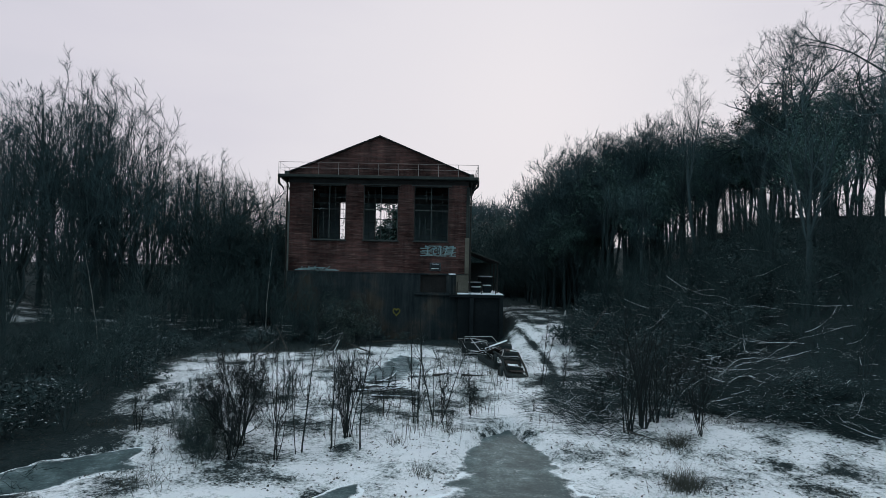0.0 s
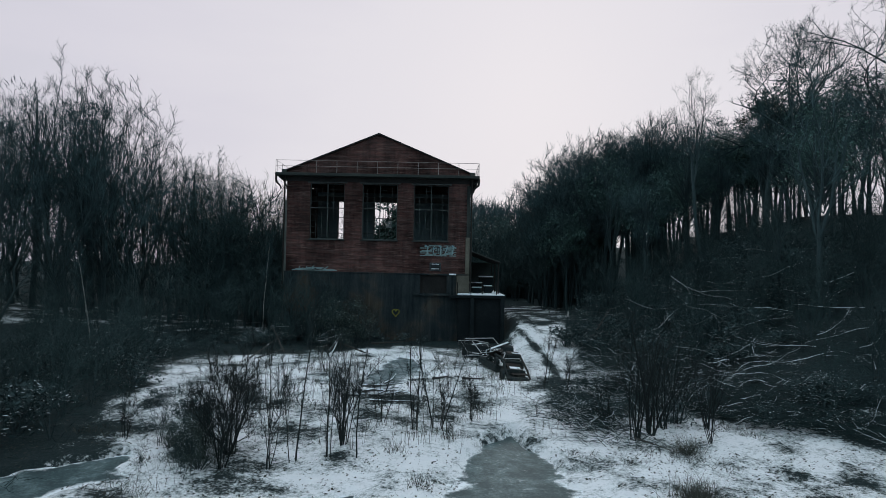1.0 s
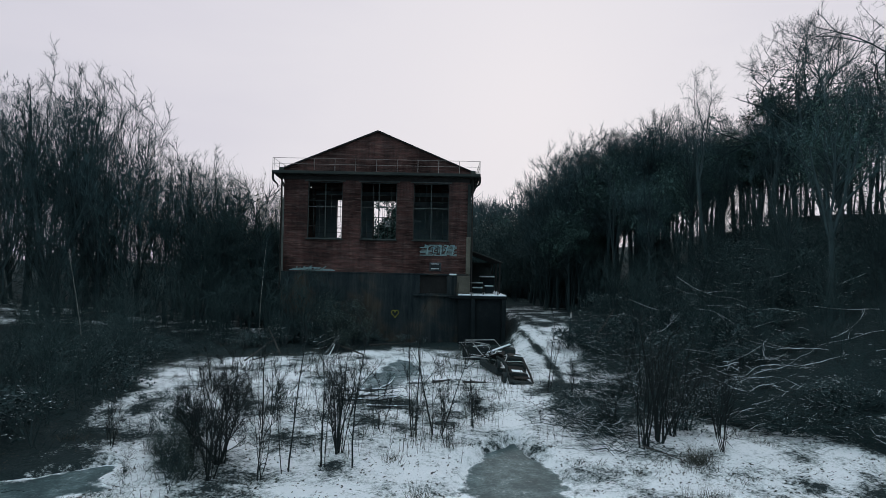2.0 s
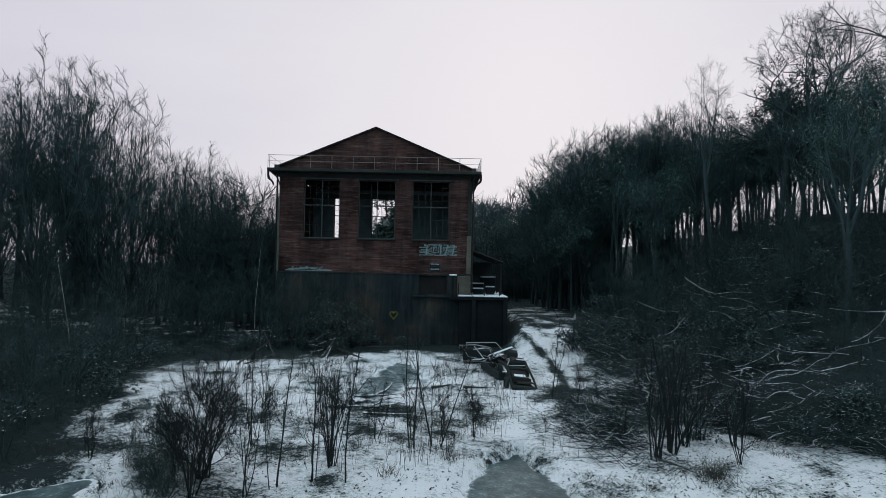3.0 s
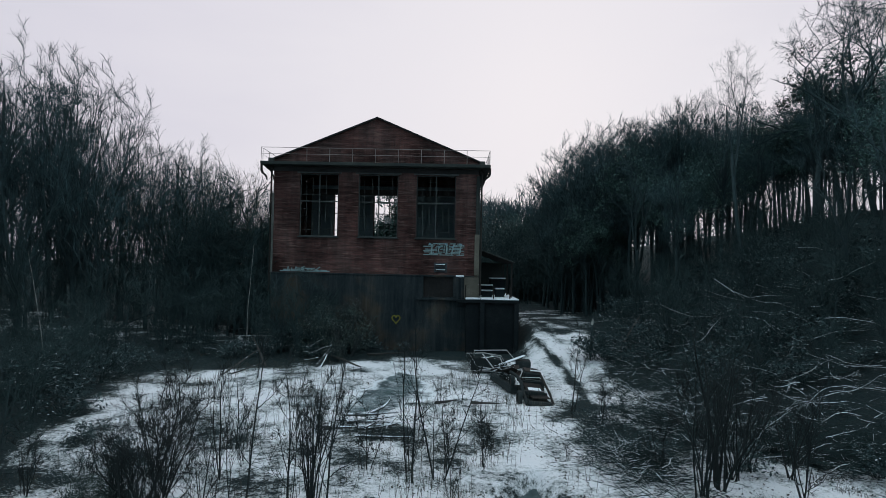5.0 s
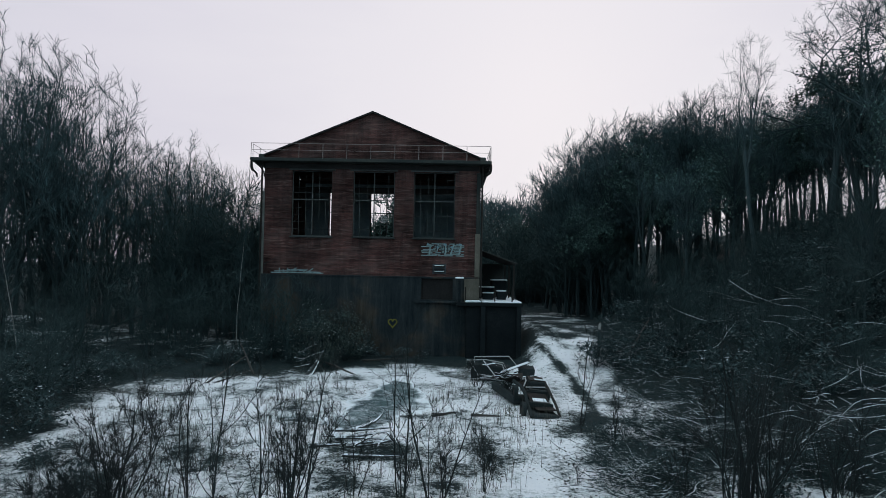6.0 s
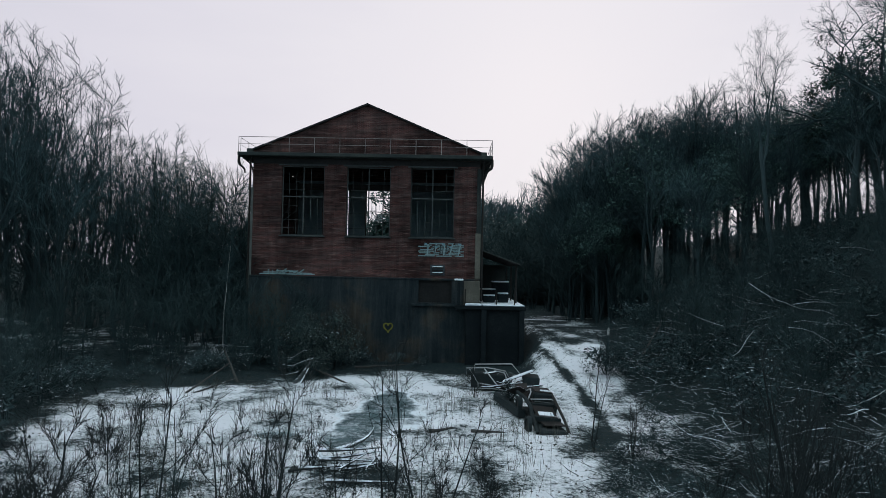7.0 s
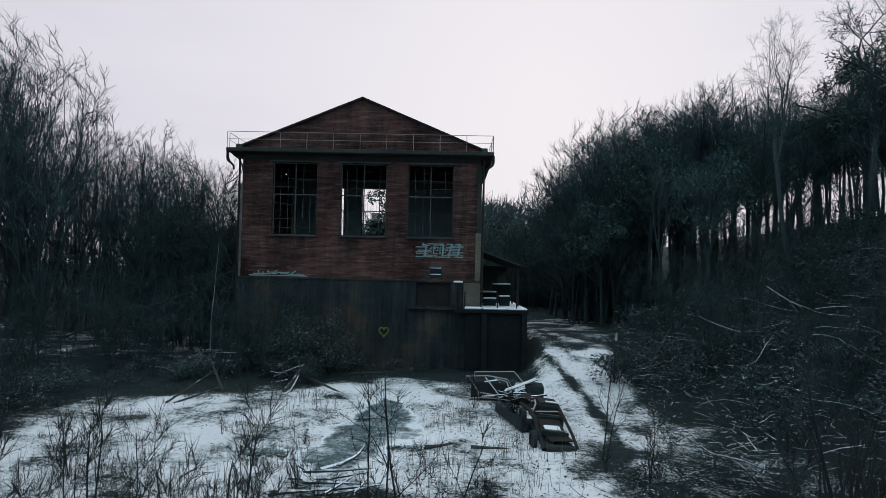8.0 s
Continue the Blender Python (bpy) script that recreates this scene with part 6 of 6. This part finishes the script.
# log pile at the frozen pond
PILE = ((-3.95, 33.6, 0.62, -1.7, 33.5, 0.66, 0.075), (-3.75, 33.0, 0.5, -1.9, 32.6, 0.55, 0.07), (-3.3, 32.2, 0.42, -1.55, 32.3, 0.44, 0.075), (-4.65, 32.3, 0.36, -3.5, 32.7, 0.42, 0.1), (-3.3, 31.4, 0.34, -1.0, 31.5, 0.36, 0.07), (-3.9, 33.3, 0.4, -1.8, 33.9, 0.42, 0.08), (-3.5, 32.7, 0.36, -1.4, 32.9, 0.38, 0.085), (-3.0, 32.0, 0.5, -2.3, 33.6, 0.62, 0.05), (-2.2, 32.1, 0.5, -1.9, 33.5, 0.64, 0.045), (-4.4, 33.6, 0.4, -3.0, 33.2, 0.48, 0.06))
for k, (x, y, z, x2, y2, z2, r) in enumerate(PILE):
    fallen("log", "snow-topped log in a loose pile by the ice", (x, y, z), (x2, y2, z2), r, 540 + k, 1, "snowy_wood", group="log pile", bend=0.025)
fallen("fallen_branch", "thick curved branch with snow along its top", (-3.6, 34.5, 0.36), (-1.95, 35.4, 0.7), 0.11, 560, 1, "snowy_wood", 0.03, "log pile", 0.16)
plank = box(-0.11, 0.0, 0.0, 0.11, 3.4, 0.05, 0.01)
plank_ob = part("plank", plank, "snowy_wood")
plank_ob.matrix_basis = pose(-3.85, 33.3, 0.44, -1.5, 0, 18)
tagged(plank_ob, "snow-covered plank lying across the ice", "plank", "log pile")


def build_snag(x, y, top):
    """A thin dead stem broken off short, with pale bare wood at the break."""
    z = height(x, y)
    snag = empty("dead_stem", pose(x, y, z))
    tagged(snag, "dead broken stem with a pale bare tip on the bank", "dead tree")
    rng = random.Random(8)
    V, F = [], []
    stem = limb(V, F, rng, Vector((0, 0, -0.2)), Vector((0.02, 0.0, 1)).normalized(), top - z - 0.25, 0.075, 5, 0.03, 0.0, 7, False, 0.85)
    part_raw("stem", V, F, "bark", snag)
    V, F = [], []
    p = stem[0][-1]
    tube(V, F, [p, p + Vector((0.01, 0, 0.26)), p + Vector((0.05, 0.01, 0.46))], [0.07, 0.075, 0.02], 7, True)
    part_raw("broken_tip", V, F, "birch_bark", snag, "pale splintered tip")


build_snag(9.25, 49.3, 3.6)
plant(SHRUB, [(9.1, 48.4, 0.5), (9.9, 48.6, 0.6), (9.5, 49.0, 0.62)], 74, 0.95, 1.05)
plant(BRAMBLE, [(9.2, 48.7, 0.9), (10.1, 48.9, 0.9)], 75, 0.95, 1.05)


# ---- the wreck beside the track ----
def build_wreck():
    """A collapsed dark vehicle bed, and the heap of bent frames behind it."""
    rng = random.Random(55)
    w = empty("wrecked_cart", pose(4.2, 40.0, height(4.2, 40.0) - 0.05, 2, 3, 6))
    tagged(w, "wrecked dark cart with collapsed bed and snow on its panels", "cart")

    def bent(name, pts, r, material, parent, label=""):
        V, F = [], []
        tube(V, F, [Vector(p) for p in pts], [r] * len(pts), 7)
        part_raw(name, V, F, material, parent, label)

    part("front_beam", box(-0.56, -2.55, 0.06, 0.56, -2.15, 0.42, 0.07, pose(0, 0, 0, 3, 2, 0)), "rubber", w)
    part("bed_panel", box(-0.42, -2.1, 0.36, 0.44, -1.5, 0.41, 0.015, pose(0, 0, 0, 0, -2, 3)), "rusty_steel", w)
    part("crossbar", box(-0.56, -1.48, 0.36, 0.54, -1.36, 0.56, 0.02, pose(0, 0, 0, 0, 3, -2)), "rubber", w)
    part("sloping_panel", box(-0.44, -0.5, -0.02, 0.46, 0.5, 0.02, 0.01, pose(0.0, -0.82, 0.58, 18, 2, 4)), "rusty_steel", w, "dark dented panel")
    part("snow_patch", box(-0.34, -0.12, 0.022, 0.3, 0.16, 0.05, 0.012, pose(0.02, -0.98, 0.54, 18, 2, 4)), "snow", w, "patch of snow")
    part("crossbar", box(-0.52, -0.3, 0.55, 0.54, -0.16, 0.86, 0.02, pose(0, 0, 0, 4, 0, -3)), "rubber", w)
    part("pale_slat", box(-0.46, -0.03, -0.02, 0.46, 0.03, 0.02, 0.008, pose(0.02, 0.02, 0.95, 0, -3, -2)), "pale_steel", w, "pale worn metal strip")
    part("pale_slat", box(-0.4, -0.03, -0.02, 0.42, 0.03, 0.02, 0.008, pose(0.05, -0.24, 0.88, 0, 4, 3)), "window_steel", w, "worn metal strip")
    part("pale_slat", box(-0.4, -0.025, -0.015, 0.42, 0.025, 0.015, 0.006, pose(0.02, -1.42, 0.60, 0, 2, -3)), "pale_steel", w, "pale worn metal strip")
    part("locker", box(-0.32, 0.35, 0.25, 0.54, 1.5, 1.12, 0.06, pose(0, 0, 0, 2, 3, -3)), "rubber", w)
    part("lid", box(-0.26, 0.5, 1.125, 0.5, 1.38, 1.16, 0.012, pose(0, 0, 0, 2, 3, -3)), "rusty_steel", w, "rusted sheet lid")
    part("snow_patch", box(0.0, 0.62, 1.163, 0.46, 0.78, 1.2, 0.015, pose(0, 0, 0, 2, 3, -3)), "snow", w, "patch of snow")
    part("floor", box(-0.52, -2.2, 0.15, 0.52, 1.6, 0.24, 0.01), "rubber", w)
    bent("side_rail", ((-0.64, -2.45, 0.15), (-0.66, -1.6, 0.45), (-0.62, -0.8, 0.8), (-0.66, 0.1, 0.95), (-0.82, 1.0, 1.0)), 0.085, "rubber", w)
    bent("side_rail", ((0.6, -2.45, 0.2), (0.64, -1.5, 0.5), (0.58, -0.5, 0.85), (0.6, 0.6, 1.1)), 0.06, "rusty_steel", w)
    bent("hose", ((-0.5, 0.2, 0.9), (-0.36, 0.4, 1.15), (-0.3, 0.8, 1.2), (-0.45, 1.1, 1.05)), 0.035, "pale_steel", w, "pale bent hose")
    # Dark block added for the vehicle's shadow side and the shadow on snow.
    part("chassis_beam", box(-0.98, 0.2, 0.02, -0.55, 3.4, 0.42, 0.06, pose(0, 0, 0, 0, 4, 9)), "rubber", w)
    part("buckled_sheet", box(-0.28, -0.45, -0.015, 0.28, 0.45, 0.015, 0.008, pose(-0.78, 1.3, 1.0, -24, 24, 22)), "wreck_steel", w, "snow-dusted buckled sheet")
    for k in range(6):
        part("broken_panel", box(-rng.uniform(0.15, 0.4), -0.2, -0.015, rng.uniform(0.15, 0.4), 0.2, 0.015, 0.008, pose(rng.uniform(-0.7, 0.3), rng.uniform(0.4, 2.6), rng.uniform(0.6, 1.1), rng.uniform(-50, 50), rng.uniform(-40, 40), rng.uniform(-60, 60))), "rusty_steel", w)
    for x, y, z in ((-0.86, 0.35, 0.62), (0.78, 0.8, 0.42), (-0.88, -1.7, 0.3)):
        wheel = empty("wheel")
        wheel.parent = w
        V, F = [], []
        ring = [(math.cos(a), math.sin(a)) for a in np.linspace(0, 2 * math.pi, 17)[:-1]]
        for cx, r in ((-0.09, 0.2), (-0.09, 0.33), (0.09, 0.33), (0.09, 0.2)):
            for c, s in ring:
                V.append(Vector((x + cx, y + r * c, z + r * s)))
        for q in range(4):
            for k in range(16):
                F.append((q * 16 + k, q * 16 + (k + 1) % 16, (q + 1) % 4 * 16 + (k + 1) % 16, (q + 1) % 4 * 16 + k))
        part_raw("tyre", V, F, "rubber", wheel)
        part("rim", rod((x - 0.05, y, z), (x + 0.05, y, z), 0.2, 12), "rusty_steel", wheel)

    f = empty("scrap_heap", pose(3.2, 46.6, height(3.3, 46.6), 0, 0, -6))
    tagged(f, "heap of bent steel frames, dark boxes and snowy planks", "scrap")
    frames = (((-1.85, -0.9, 0.15), (-1.95, -0.7, 1.2), (-0.9, -0.6, 1.25), (0.1, -0.6, 1.1), (0.55, -0.9, 0.35)), ((-1.75, -0.8, 1.15), (-1.3, -1.0, 0.5), (-1.3, -1.1, 0.15)),
              ((-1.0, -0.7, 1.2), (-0.6, -0.9, 0.75), (-0.2, -1.1, 0.3)), ((-0.5, -0.5, 1.1), (0.05, -0.6, 1.0), (0.3, -0.9, 0.4)), ((-1.7, -1.2, 0.25), (-0.6, -1.3, 0.3), (0.3, -1.3, 0.2), (1.7, -1.0, 0.45)),
              ((-1.2, -1.1, 0.5), (-0.5, -1.2, 0.42), (0.4, -1.1, 0.5)), ((-1.6, 0.6, 0.1), (-1.6, 0.8, 1.2), (0.4, 0.7, 1.3), (0.9, -0.4, 0.9)))
    for q in frames:
        bent("bent_frame", q, rng.uniform(0.026, 0.036), "pale_steel", f, "pale bent tube frame")
    for k in range(12):
        x, y = rng.uniform(-1.4, 1.0), rng.uniform(-1.6, 0.3)
        a = rng.uniform(-0.9, 0.9)
        ln = rng.uniform(0.6, 1.4)
        p, q = Vector((x, y, rng.uniform(0.1, 0.5))), Vector((x + ln * math.cos(a), y + ln * math.sin(a), rng.uniform(0.2, 0.9)))
        bent("bar", (p, p.lerp(q, 0.5) + Vector((rng.gauss(0, 0.06), rng.gauss(0, 0.06), rng.gauss(0, 0.06))), q), rng.uniform(0.03, 0.05), "wreck_steel", f)
    part("dark_box", box(0.9, -0.9, 0.05, 1.75, 0.1, 1.0, 0.04, pose(0, 0, 0, 3, 4, 4)), "rubber", f)
    part("dark_box", box(-1.7, -0.6, 0.02, 0.4, 0.6, 0.85, 0.05, pose(0, 0, 0, -2, 2, -3)), "rubber", f)
    for x, y, z, l, wd, tilt, turn, m in ((0.75, -0.75, 0.92, 1.6, 0.3, 20, 12, "snow"), (0.75, -0.75, 0.87, 1.7, 0.36, 20, 12, "wreck_steel"), (0.2, -1.15, 0.5, 1.2, 0.25, -16, 30, "wreck_steel"), (-0.5, -1.3, 0.4, 1.3, 0.22, 6, -8, "wreck_steel"), (0.7, -1.8, 0.32, 1.0, 0.3, -24, 60, "wreck_steel"), (1.0, -2.5, 0.55, 1.2, 0.26, -14, 100, "wreck_steel"), (-0.9, -0.2, 0.9, 1.2, 0.3, 8, 8, "wreck_steel")):
        part("plank" if m != "snow" else "snow_patch", box(-l / 2, -wd / 2, -0.02, l / 2, wd / 2, 0.02, 0.008, pose(x, y, z, 0, -tilt, turn)), m, f, "snow-covered plank" if m != "snow" else "strip of snow")


build_wreck()
# Brambles added to fill the dark shadowy patch left of the cart.
plant(BRAMBLE, [(2.9, 42.2, 0.42), (3.2, 43.4, 0.4), (2.7, 44.6, 0.35)], 44, 0.95, 1.05)


# ---- far woods that close the valley and the rest of the place ----
def build_far_woods():
    rng = random.Random(91)
    V, F = [], []

    def clump(x, y, h, n=34, r=0.085):
        z = height(x, y)
        p = Vector((x, y, z - 0.5))
        limb(V, F, rng, p, Vector((rng.gauss(0, 0.03), rng.gauss(0, 0.03), 1)).normalized(), h, 0.2, 3, 0.03, 0.0, 4)
        for k in range(n):
            q = p + Vector((rng.gauss(0, 0.7), rng.gauss(0, 0.7), h * rng.uniform(0.0, 0.8)))
            w = Vector((rng.gauss(0, 0.55), rng.gauss(0, 0.55), 0.9)).normalized()
            limb(V, F, rng, q, w, h * rng.uniform(0.15, 0.34), r, 2, 0.15, 0.05, 3)

    for x, y in scatter(17, 250, -140, 150, 125, 230, 4.0, lambda x, y: y > 130 or abs(x) > 30):
        if x < -18 and abs(x / y + 0.43) < 0.035:
            continue
        clump(x, y, rng.uniform(13.5, 16.5) if -18 < x < 55 else rng.uniform(10, 14), 34 if abs(x) < 60 else 18)
    for x, y in scatter(44, 46, -4, 34, 146, 176, 2.6):
        clump(x, y, rng.uniform(11.8, 13.0), 110, 0.08)
    for x, y in scatter(18, 90, -110, -46, 20, 120, 4.5, lambda x, y: x < -54 or y < 44):
        clump(x, y, rng.uniform(15, 20), 22)
    for x, y in scatter(19, 24, 55, 110, 0, 60, 6.0):
        clump(x, y, rng.uniform(9, 12))
    for x, y in scatter(35, 40, 36, 110, 72, 125, 4.0):
        clump(x, y, rng.uniform(2.5, 4.5), 14)
    for x, y in scatter(20, 60, -60, 70, -70, -8, 5.0):
        clump(x, y, rng.uniform(14, 19), 12)
    stuff("far_woods", "distant bare winter woodland closing the valley", "woodland", V, F, "twigs")


build_far_woods()
